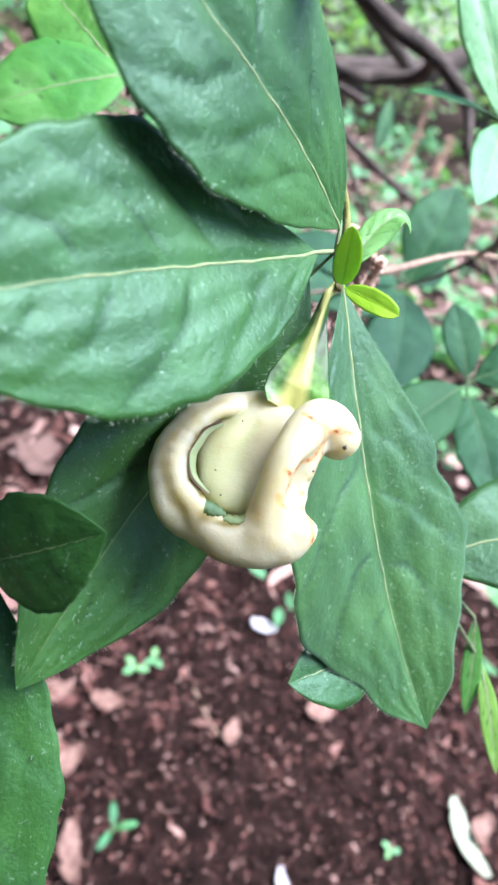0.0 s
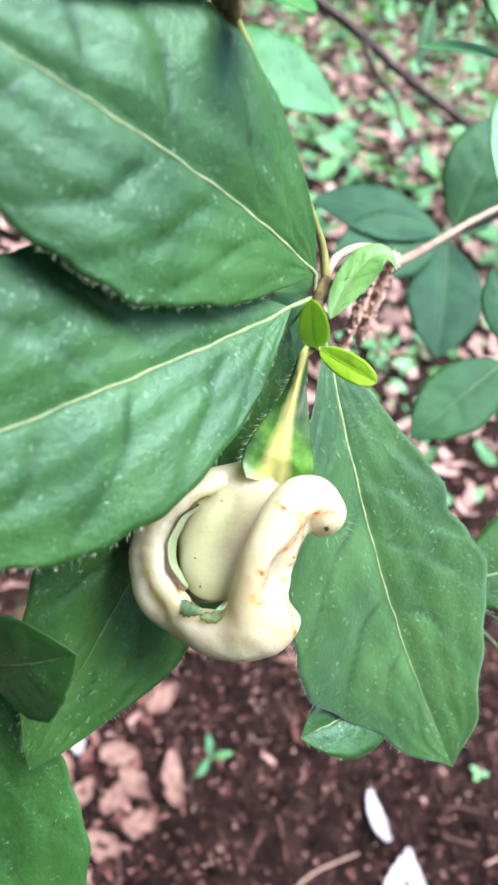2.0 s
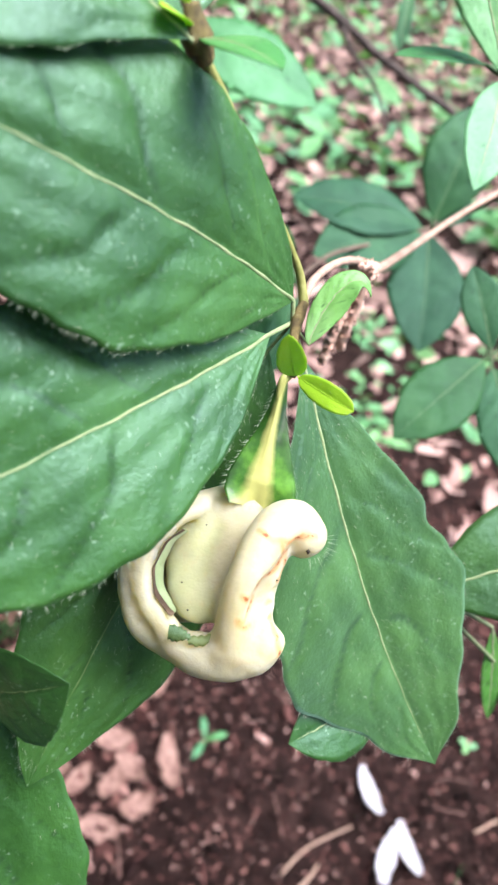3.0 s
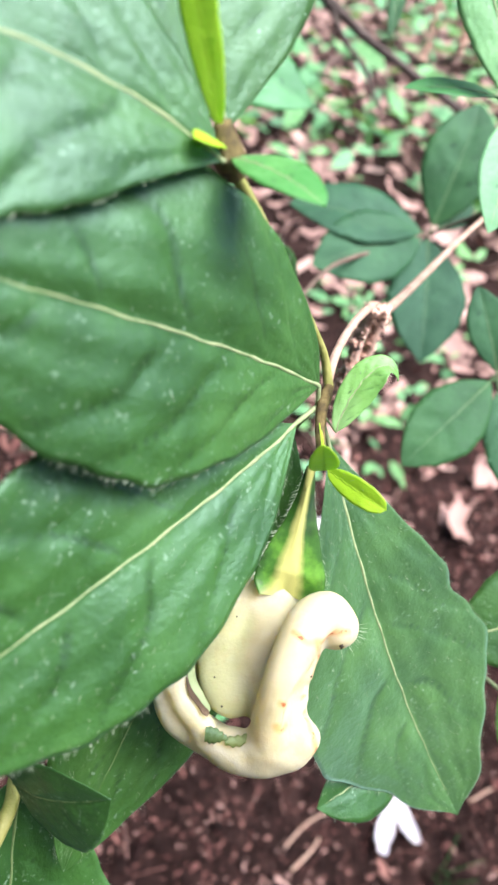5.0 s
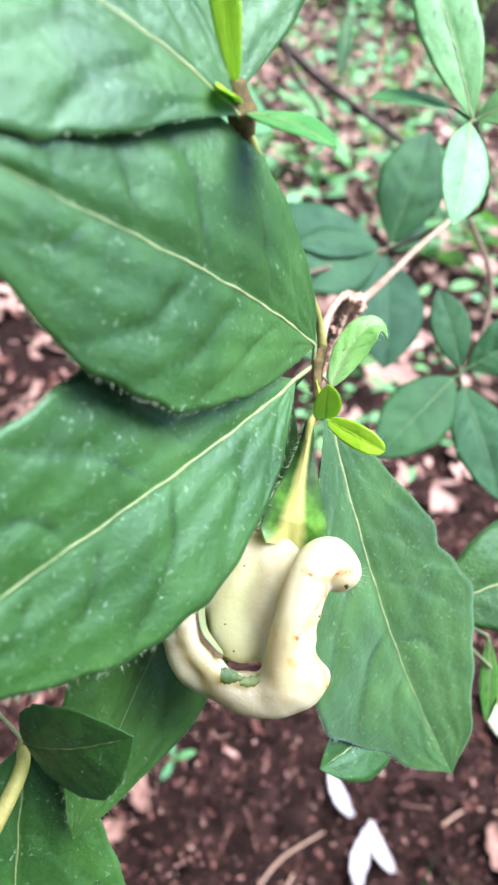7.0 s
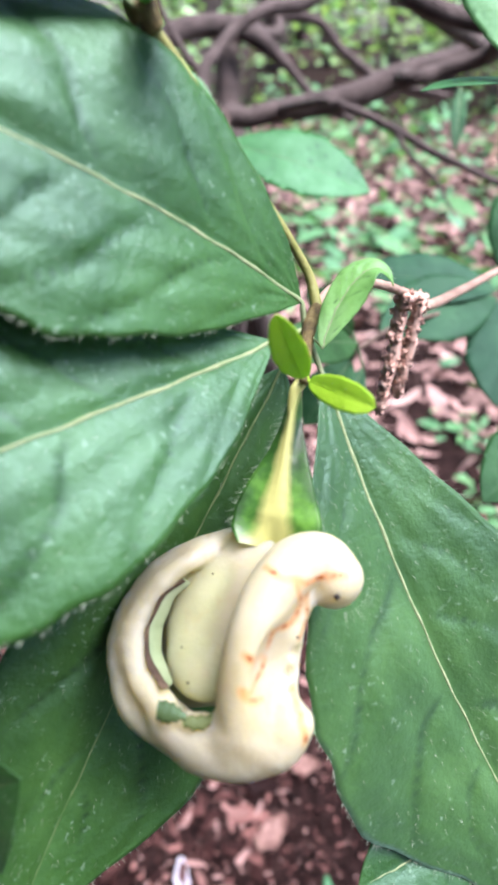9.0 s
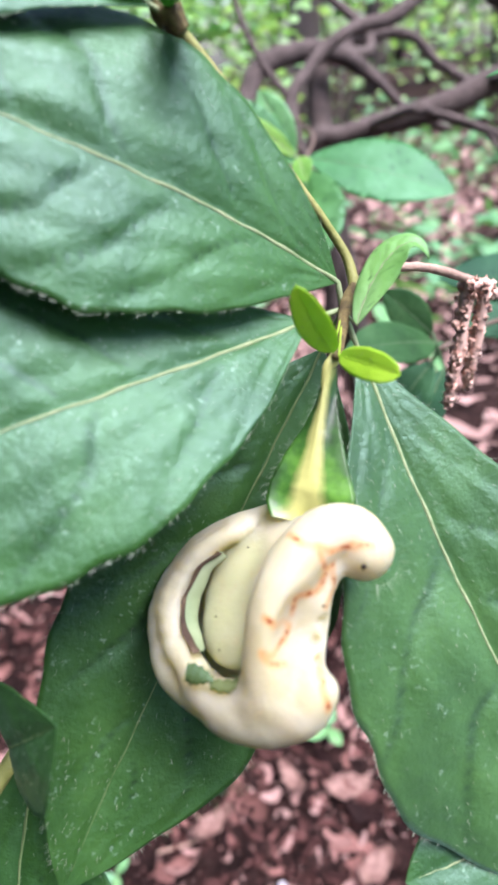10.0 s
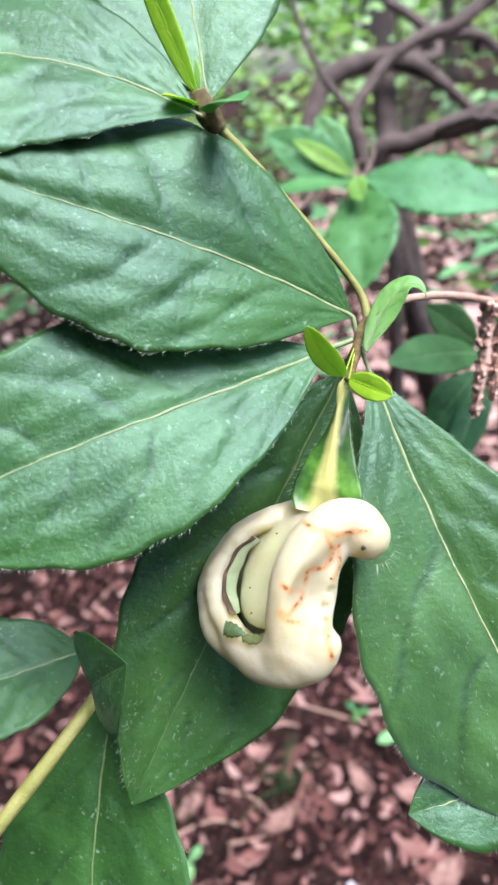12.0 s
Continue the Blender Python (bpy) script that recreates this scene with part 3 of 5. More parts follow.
def weed_spots(count, rng, xs, ys, sizes, tall, keep):
    out = []
    while len(out) < count:
        cx, cy = rng.uniform(*xs), rng.uniform(*ys)
        if not keep(cx, cy):
            continue
        s = rng.uniform(*sizes)
        for _ in range(rng.randint(4, 12)):
            x, y = cx + rng.normal(0, s * 1.3), cy + rng.normal(0, s * 1.3)
            out.append((x, y, ground_height(x, y) + rng.uniform(0.3, tall) * (s / 2.0), s * rng.uniform(0.6, 1.2)))
    return out


weeds = weed_spots(1350, RNG, (-60, 260), (85, 420), (5.0, 11.0), 5.0, lambda x, y: noise.noise(Vector((x * 0.018, y * 0.018, 4.0))) > 0.02)
weeds += weed_spots(2100, RNG, (-420, 40), (110, 560), (5.5, 11.0), 6.0, lambda x, y: noise.noise(Vector((x * 0.014, y * 0.014, 7.0))) > -0.1)
weeds += weed_spots(650, RNG, (8, 140), (50, 125), (2.2, 5.0), 3.0, lambda x, y: noise.noise(Vector((x * 0.05, y * 0.05, 9.0))) > -0.15)
tagged(new("undergrowth", leaf_cloud("undergrowth", weeds, M_WEED, RNG)), "low pale green weeds covering the woodland floor", "undergrowth", kind="stuff")


# ---- woodland behind ----
def woodland_tree(x, y, r, height, lean, crown_from, crown_count, crown_r, leaf_size, label):
    root = thing("woodland_tree", (x * CM, y * CM, 0), label, "tree", "trees of the wood")
    top = (x + lean[0], y + lean[1], height)
    stem(root, ((x, y, -4), (x + lean[0] * 0.3 + 4, y + lean[1] * 0.3, height * 0.35), (x + lean[0] * 0.6 - 5, y + lean[1] * 0.7, height * 0.7), top),
         (r * 1.25, r, r * 0.75, r * 0.35), M_BARK, "trunk", sides=10, knobbly=0.2)
    spots = []
    for k in range(9):
        a, q = 2.4 * k + x, 0.35 + 0.07 * k
        z = crown_from + (height - crown_from) * (k / 8.0)
        start = np.array((x + lean[0] * z / height, y + lean[1] * z / height, z))
        reach = crown_r * (1.1 - 0.6 * k / 8.0)
        end = start + np.array((math.cos(a) * reach, math.sin(a) * reach, reach * 0.25))
        stem(root, (tuple(start), tuple(start * 0.5 + end * 0.5 + (0, 0, reach * 0.06)), tuple(end)), (r * 0.35, r * 0.2, r * 0.06), M_BARK, "limb", sides=6, steps=4)
        for _ in range(crown_count // 9):
            c = start + (end - start) * RNG.uniform(0.25, 1.1) + RNG.normal(0, reach * 0.2, 3)
            spots.append((*c, leaf_size * RNG.uniform(0.6, 1.3)))
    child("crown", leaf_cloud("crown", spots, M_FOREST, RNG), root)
    return root


for k in range(20):
    a = radians(38 + 7.5 * k + RNG.uniform(-3, 3))
    dist = RNG.uniform(560, 1500)
    woodland_tree(dist * math.cos(a), dist * math.sin(a), RNG.uniform(7, 16), RNG.uniform(480, 800), RNG.uniform(-60, 60, 2), RNG.uniform(140, 260), 900,
                  RNG.uniform(130, 220), 16, "dark slender tree with light green crown in the wood")


def shrub(x, y, size, count, leaf_size, label="loose light green shrub among the weeds", material=None):
    root = thing("shrub", (x * CM, y * CM, 0), label, "shrub", "shrubs of the wood")
    spots = []
    for k in range(7):
        a = 0.9 * k + x
        end = np.array((x + math.cos(a) * size * 0.55, y + math.sin(a) * size * 0.55, size * RNG.uniform(0.5, 1.05)))
        stem(root, ((x, y, -1), (x + (end[0] - x) * 0.3, y + (end[1] - y) * 0.3, end[2] * 0.55), tuple(end)), (size * 0.014, size * 0.01, size * 0.004), M_BARK, sides=5, knobbly=0.0, steps=4)
        for _ in range(count // 7):
            c = np.array((x, y, 0)) + (end - (x, y, 0)) * RNG.uniform(0.3, 1.1) + RNG.normal(0, size * 0.13, 3)
            spots.append((c[0], c[1], max(c[2], 3.0), leaf_size * RNG.uniform(0.6, 1.3)))
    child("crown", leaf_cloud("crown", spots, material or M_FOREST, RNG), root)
    return root


for k in range(30):
    a = radians(28 + 5.4 * k + RNG.uniform(-3, 3))
    dist = RNG.uniform(260, 640) if k % 2 else RNG.uniform(700, 1400)
    shrub(dist * math.cos(a), dist * math.sin(a), RNG.uniform(60, 130) * (1.0 if k % 2 else 1.9), 420, 7.5 if k % 2 else 15)

# the far edge of the wood
for k in range(18):
    a = radians(15 + 10 * k)
    shrub(2300 * math.cos(a), 2300 * math.sin(a), 520, 700, 70, "light green thicket at the far edge of the wood")

# an unseen thicket added behind, only to shade that side
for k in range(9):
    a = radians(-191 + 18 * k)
    shrub(185 * math.cos(a), 185 * math.sin(a), 230, 840, 15, "tall dense dark green shrub, added unseen to shade that side", M_SHADE_HEDGE)

# ---- azalea bush: old gnarled branches ----
bush = thing("azalea_bush", (-0.16, 0.6, 0), "gnarled grey-brown azalea bush with crooked bare branches", "bush")
for pts, radii, label in (
    (((-17, 60, -2), (-16.5, 58, 20), (-18.0, 53, 40), (-19.6, 51.5, 53.3), (-20.8, 53.9, 57.2), (-21.9, 55.9, 61.2), (-22.7, 57.1, 63.7)), (2.4, 2.0, 1.6, 1.35, 1.2, 1.1, 1.0), "thick crooked trunk"),
    (((-25.4, 44.8, 52.5), (-25.6, 46.8, 58.5), (-25.5, 49.0, 61.7), (-24.4, 50.8, 63.2), (-22.2, 53.1, 63.7), (-20.1, 54.6, 63.4), (-17.8, 55.4, 62.2), (-15.7, 55.8, 60.5), (-13.5, 56.0, 58.5), (-9.8, 57.0, 56.5)),
     (0.5, 0.8, 0.95, 0.95, 0.95, 0.9, 0.7, 0.45, 0.4, 0.35), "arched thick branch"),
    (((-9, 58, -2), (-12, 56, 16), (-17.0, 52, 38), (-19.0, 47.0, 55.6), (-16.5, 47.9, 57.5), (-12.2, 49.5, 58.4), (-8.3, 50.8, 59.2), (-5.1, 52.6, 60.6), (0.8, 55.2, 62.3), (5.4, 58.4, 65.2), (12, 62, 70)),
     (1.3, 1.2, 1.1, 0.9, 0.8, 0.9, 1.0, 1.05, 1.05, 0.8, 0.5), "long rising branch"),
    (((-8.0, 44.8, 67.5), (-9.5, 42.8, 66.1), (-10.9, 40.8, 65.0), (-12.7, 39.2, 64.7), (-14.0, 37.5, 63.8), (-14.9, 35.8, 62.5), (-15.4, 34.5, 61.3), (-14.9, 33.7, 59.7), (-14.4, 33.3, 58.6), (-13.0, 32.7, 56.2), (-11.9, 32.2, 54.5), (-11.5, 30.8, 52.2), (-13, 34, 30), (-15, 45, -2)),
     (0.55, 0.5, 0.45, 0.42, 0.4, 0.38, 0.45, 0.42, 0.42, 0.42, 0.42, 0.45, 0.6, 0.8), "crooked forked branch"),
    (((-20.5, 36.4, 69.1), (-19.7, 35.9, 67.5), (-18.4, 35.0, 65.0), (-17.1, 34.6, 63.1), (-15.5, 34.45, 61.3)), (0.14, 0.17, 0.2, 0.22, 0.25), "thin reddish side twig"),
    (((-14.5, 49.0, 58.0), (-7.1, 31.8, 60.4), (-5.8, 31.9, 60.2), (-3.1, 31.8, 59.3), (-0.3, 31.5, 58.1), (3.3, 31.3, 56.9), (6.4, 31.2, 55.8), (12, 30, 54)), (0.4, 0.25, 0.24, 0.25, 0.22, 0.2, 0.17, 0.1), "thin straight branch"),
    (((-3.1, 31.8, 59.3), (-1.8, 31.1, 58.0), (-0.4, 30.7, 57.1), (1.1, 30.2, 55.3)), (0.17, 0.13, 0.11, 0.05), "small side twig"),
    (((-22.0, 55.9, 62.4), (-19.3, 63.0, 64.4), (-15.6, 65.1, 64.0), (-12.8, 65.1, 61.5), (-8.6, 66.0, 59.1), (-2, 66, 58)), (0.7, 0.55, 0.5, 0.5, 0.45, 0.3), "bent grey branch"),
    (((-26.3, 60.6, 70.3), (-20.3, 60.9, 66.1), (-18.2, 60.1, 63.2), (-20.1, 54.6, 63.4)), (0.3, 0.5, 0.55, 0.6), "short crooked branch"),
    (((0.8, 55.2, 62.3), (-3.9, 37.1, 65.3), (-1.4, 35.6, 64.5), (1.4, 35.1, 63.9), (3.3, 34.5, 63.0), (4.4, 34.0, 62.2), (5.5, 32.5, 60.0)), (0.6, 0.55, 0.5, 0.5, 0.42, 0.35, 0.2), "dark crossing branch"),
    (((-5.1, 52.6, 60.6), (-3.7, 38.0, 61.2), (-1.6, 38.3, 61.6), (1.1, 38.1, 62.6), (1.6, 35.6, 63.8)), (0.5, 0.42, 0.45, 0.45, 0.4), "dark crossing branch"),
):
    stem(bush, pts, radii, M_BARK, "branch", label, sides=12, knobbly=0.22, steps=7)


def hanging_string(parent, points, rng):
    """A dry brown string of old bud scales hanging from a branch."""
    line = smooth_line(points, 26)
    pieces = [tube_data(line, (0.05, 0.03), 5)]
    for p in line:
        for _ in range(3):
            c = p + rng.normal(0, 0.09, 3)
            pieces.append(tube_data([c, c + rng.normal(0, 0.09, 3), c + rng.normal(0, 0.12, 3)], (0.06, 0.1, 0.04), 5))
    v, f = joined(*pieces)
    return child("scale_string", mesh_of("scale_string", np.array(v) * CM, f, M_TWIG), parent, "hanging string of dry brown scales")


hanging_string(bush, ((2.2, 35.7, 61.9), (2.35, 33.8, 60.0), (2.4, 31.8, 57.9)), RNG)
hanging_string(bush, ((4.5, 36.6, 60.2), (4.45, 35.6, 59.0), (4.3, 34.6, 58.0)), RNG)
straight_leaf(bush, (0.0, 34.0, 61.3), (0.4, 31.2, 58.5), 0.42, M_LEAF_SHADED, None, 0.05, nu=16, nv=4, label="narrow green hanging leaf")


# ---- the shoot with the swollen leaf ----
NODE = np.array((0.12, -0.15, 61.3))
shoot = thing("azalea_shoot", tuple(NODE * CM), "azalea shoot with hairy dark green leaves and pale swollen gall", "shoot", "azalea shoots")
stem(shoot, ((7.1, 20.5, 57.9), (4.6, 13.2, 59.2), (3.1, 9.4, 59.6), (1.3, 4.8, 59.9), (0.92, 4.15, 60.25), (0.5, 2.4, 61.0), (0.22, 0.9, 61.42), (0.17, 0.05, 61.48)), (0.07, 0.07, 0.07, 0.1, 0.08, 0.065, 0.06, 0.06), M_TWIG, "twig", "dry pinkish-brown twig", knobbly=0.25)
stem(shoot, ((0.2, 0.05, 61.5), (0.17, -0.12, 61.4), (0.22, -0.45, 61.2), (0.34, -0.95, 61.1)), (0.06, 0.075, 0.07, 0.045), M_BUD, "bud", "olive-brown hairy shoot tip", knobbly=0.5)
stem(shoot, ((0.2, 0.06, 61.45), (0.05, 0.22, 61.75), (-0.19, 0.2, 62.14), (-0.6, 0.04, 62.8), (-1.02, -0.2, 63.5), (-1.4, -0.47, 64.1)), (0.065, 0.055, 0.05, 0.045, 0.05, 0.07), M_GREENSTEM, "green_stem", "olive green stem")

LEAVES = (
    (((0.06, -0.11, 61.58), (-0.83, -1.36, 62.89), (-1.95, -2.26, 63.51), (-3.12, -3.24, 64.38)), (0.445, -0.338, 1.414, 0.524, 0.14, 0.129, 0.051, 1.027), 0.3, ((-1, 0.5, 0.03, 0.1),)),
    (((-0.08, -0.56, 61.32), (-0.95, -2.52, 61.36), (-1.84, -3.97, 61.49), (-2.91, -5.5, 61.11)), (-0.062, -0.305, 1.349, 0.532, 0.084, 0.05, -0.016, 1.129), 1.1, ((-1, 0.36, -0.03, 0.06), (1, 0.5, 0.03, 0.08))),
    (((0.36, -0.4, 61.04), (1.79, -1.54, 58.89), (2.72, -1.66, 57.24), (4.28, -2.64, 55.79)), (-0.769, 0.603, 1.559, 0.525, 0.152, 0.032, 0.056, 1.203), 2.0, ((-1, 0.4, -0.09, 0.045), (-1, 0.57, 0.07, 0.08), (-1, 0.93, 0.45, 0.05), (1, 0.66, 0.06, 0.1), (1, 0.84, -0.08, 0.04), (1, 0.94, 0.3, 0.05))),
    (((-0.08, -0.25, 60.86), (-0.59, -1.54, 59.4), (-1.1, -3.11, 57.97), (-1.41, -4.88, 56.46)), (-0.548, -0.288, 1.547, 0.518, 0.102, 0.071, -0.114, 0.984), 2.7, ((-1, 0.62, -0.05, 0.06), (-1, 0.8, 0.06, 0.06), (1, 0.7, 0.05, 0.08))),
)
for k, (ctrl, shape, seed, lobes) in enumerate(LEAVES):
    # the third leaf takes the copy with the brightening sheen
    add_leaf(shoot, ctrl, shape, M_LEAF_SHEEN if k == 2 else M_LEAF, foot=NODE, hairs=760, seed=seed, lobes=lobes, quilt=0.06, r0=0.02 if k == 3 else 0.029, rib_material=M_RIB_SHADED if k == 3 else None, tuck=0.55 if k == 0 else 0.0, nu=150, nv=18, label="broad hairy dark green azalea leaf")

# young leaves at the tip of the shoot
YOUNG = np.array((0.4, -1.05, 61.18))
straight_leaf(shoot, YOUNG, (1.11, -1.46, 61.25), 0.155, M_YOUNG, NODE, 0.06, fold=0.2, peak=0.55, blunt=0.6, label="small bright yellow-green young leaf", nu=20, nv=5, quilt=0.004, r0=0.007, rib_material=M_YOUNG, hairs=30)
straight_leaf(shoot, (0.35, -1.1, 61.22), (0.17, -1.51, 62.02), 0.17, M_YOUNG, NODE, 0.1, fold=0.15, peak=0.5, blunt=0.6, label="small bright yellow-green young leaf", nu=20, nv=5, quilt=0.004, r0=0.007, rib_material=M_YOUNG, hairs=30)
add_leaf(shoot, ((0.4, -0.5, 61.28), (0.4, -0.15, 61.7), (0.72, 0.32, 62.25), (0.98, 0.1, 61.82)), (-0.25, -0.5, 0.23, 0.4, 0.3, 0.25, 0.1, 0.75), M_CURL, NODE, hairs=50, label="glossy green young leaf curled at its tip", nu=40, nv=8, quilt=0.02, wave=0.16, r0=0.012)

# hanging string of dry scales
def scale_string(parent, top, bottom, count, spread_r, rng, label):
    top, bottom = np.array(top, float), np.array(bottom, float)
    pieces = [tube_data(smooth_line((top, (top + bottom) / 2 + (0.04, 0, 0), bottom), 10), (0.11, 0.09, 0.05), 7, 0.5)]
    ring = [(math.cos(2.094 * k + h) * r, math.sin(2.094 * k + h) * r, z) for z, r, h in ((-0.6, 0.75, 0.0), (0.0, 1.0, 1.0), (0.6, 0.75, 2.0)) for k in range(3)]
    base = np.array(ring + [(0, 0, 1), (0, 0, -1)], float)
    fac = [(0, 1, 4), (0, 4, 3), (1, 2, 5), (1, 5, 4), (2, 0, 3), (2, 3, 5), (3, 4, 7), (3, 7, 6), (4, 5, 8), (4, 8, 7), (5, 3, 6), (5, 6, 8), (6, 7, 9), (7, 8, 9), (8, 6, 9), (1, 0, 10), (2, 1, 10), (0, 2, 10)]
    for k in range(count):
        q = (k + rng.rand()) / count
        c = top + (bottom - top) * q + rng.normal(0, spread_r * (1 - 0.45 * q), 3) * (1, 1, 0.6)
        r = rng.uniform(0.09, 0.16)
        turn = np.array(Euler(rng.uniform(0, 6.28, 3)).to_matrix())
        pieces.append(((base * (0.9, 0.7, 0.6) * rng.uniform(0.85, 1.15, (11, 1)) * r) @ turn + c, fac))
    v, f = joined(*pieces)
    return child("scale_string", mesh_of("scale_string", np.array(v) * CM, f, M_SCALE), parent, label)


for top, bottom, count in (((0.84, 3.85, 60.3), (0.76, 3.45, 58.3), 120), ((1.1, 4.0, 60.3), (1.0, 3.6, 58.6), 100), ((0.8, 3.75, 60.35), (1.15, 4.2, 60.2), 40)):
    scale_string(shoot, top, bottom, count, 0.05, RNG, "hanging string of dry pinkish-brown bud scales")

# ---- the gall ----
M_SPECK, _nt, _ln, _b = nodes_of("black_speck")
_b.inputs["Base Color"].default_value = (0.02, 0.012, 0.01, 1)
_b.inputs["Roughness"].default_value = 0.5
M_FLAP = leaf_material("dark_leaf_tissue", (0.04, 0.07, 0.02), (0.08, 0.12, 0.035), (0.16, 0.2, 0.08), rough=0.45, specks=0.3, coat=0.0, veined=0.0)
M_WITHERED = plain_material("withered_edge", [(0.3, (0.035, 0.02, 0.012)), (0.55, (0.085, 0.05, 0.03)), (0.8, (0.2, 0.14, 0.09))], 700, 0.7, 0.5, 0.0004)
# Its own axes: u to the right, v down along the leaf, w towards the open side (cm).
G0 = np.array((0.15, -2.85, 59.35))
GU, GV, GW = np.array((1.0, 0, 0)), np.array((0, -0.64, -0.77)), np.array((0, -0.77, 0.64))


def gall_place(u, v, w):
    return G0 + u * GU + v * GV + w * GW


GALL_ROLLS = (
    # outer part of the rolled margin, from the leaf stalk round the open side to the lower end
    ((-0.22, -0.9, -0.58, 0.1), (-0.4, -0.78, -0.54, 0.12), (-0.68, -0.57, -0.46, 0.15), (-0.89, -0.31, -0.37, 0.16), (-1.01, 0.05, -0.26, 0.17), (-0.98, 0.38, -0.14, 0.18), (-0.82, 0.68, -0.05, 0.19), (-0.6, 0.85, -0.02, 0.2), (-0.3, 0.9, 0.03, 0.21), (0.0, 0.92, 0.14, 0.23), (0.38, 0.86, 0.2, 0.24), (0.68, 0.7, 0.18, 0.24), (0.81, 0.5, 0.2, 0.2)),
    # its inner part, which stands higher
    ((-0.42, -0.68, -0.42, 0.09), (-0.69, -0.44, -0.24, 0.11), (-0.86, -0.08, -0.14, 0.13), (-0.87, 0.22, -0.04, 0.14), (-0.7, 0.52, 0.07, 0.15), (-0.45, 0.65, 0.16, 0.15), (-0.22, 0.82, 0.22, 0.16), (0.05, 0.82, 0.22, 0.18), (0.32, 0.7, 0.26, 0.2)),
    # the other rolled margin: a bean with its head at the stalk end
    ((0.88, -0.74, -0.22, 0.27), (0.72, -0.89, -0.18, 0.26), (0.52, -0.81, 0.03, 0.25), (0.39, -0.5, 0.3, 0.23), (0.34, -0.1, 0.42, 0.21), (0.36, 0.2, 0.4, 0.21), (0.42, 0.6, 0.28, 0.25)),
    # thin wall between the bean and its torn edge
    ((0.62, -0.5, -0.02, 0.14), (0.6, -0.1, 0.06, 0.13), (0.64, 0.25, 0.1, 0.15)),
)
TONGUE = ((-0.12, -0.02, -0.54), (0.57, 0.64, 0.36))
SLOPE = ((0.2, -0.1, -0.3), (0.3, 0.6, 0.3))
BODY = ((0.44, 0.12, 0.02), (0.3, 0.6, 0.34))
BOWL = ((-0.3, 0.08, -0.62), (0.62, 0.86, 0.24))
NECK = ((0.06, -0.62, -0.62), (0.48, 0.42, 0.26))
NICKS = (((-0.42, 1.16, 0.1), 0.1), ((-0.4, 1.16, -0.1), 0.1), ((0.84, -0.03, 0.08), 0.12), ((0.83, 0.17, 0.12), 0.09), ((0.87, -0.2, 0.04), 0.11), ((0.8, 0.07, 0.12), 0.05), ((1.02, 0.33, 0.2), 0.06), ((0.73, -0.08, 0.08), 0.06), ((0.71, 0.1, 0.12), 0.055), ((0.77, 0.24, 0.16), 0.05), ((0.92, 0.3, 0.2), 0.06), ((0.8, -0.32, 0.0), 0.06))
DENT = ((0.76, -0.02, 0.5), (0.32, 0.46, 0.37))


def dense_chain(chain, n=4):
    return [tuple(p) for p in smooth_line_4(chain, n)]


def smooth_line_4(chain, n):
    p = np.array(chain, float)
    p = np.vstack([2 * p[0] - p[1], p, 2 * p[-1] - p[-2]])
    out = []
    for i in range(1, len(p) - 2):
        a, b, c, e = p[i - 1:i + 3]
        for t in np.arange(n) / n:
            out.append(0.5 * (2 * b + (c - a) * t + (2 * a - 5 * b + 4 * c - e) * t * t + (3 * b - a - 3 * c + e) * t ** 3))
    return out + [p[-2]]


GALL_ROLLS = [dense_chain(c) for c in GALL_ROLLS]


def roll_distance(p, chain, k=0.07):
    d = None
    for (a, b) in zip(chain[:-1], chain[1:]):
        pa, pb = np.array(a[:3]), np.array(b[:3])
        ab = pb - pa
        h = np.clip(((p - pa) @ ab) / (ab @ ab), 0, 1)
        q = np.linalg.norm(p - pa - h[:, None] * ab, axis=1) - (a[3] + (b[3] - a[3]) * h)
        d = q if d is None else np.minimum(d, q)
    return d


def soft_union(a, b, k):
    h = np.clip(0.5 + 0.5 * (b - a) / k, 0, 1)
    return b + (a - b) * h - k * h * (1 - h)


def ellipsoid(p, shape, k):
    return (np.linalg.norm((p - np.array(shape[0])) / np.array(shape[1]), axis=1) - 1) * k


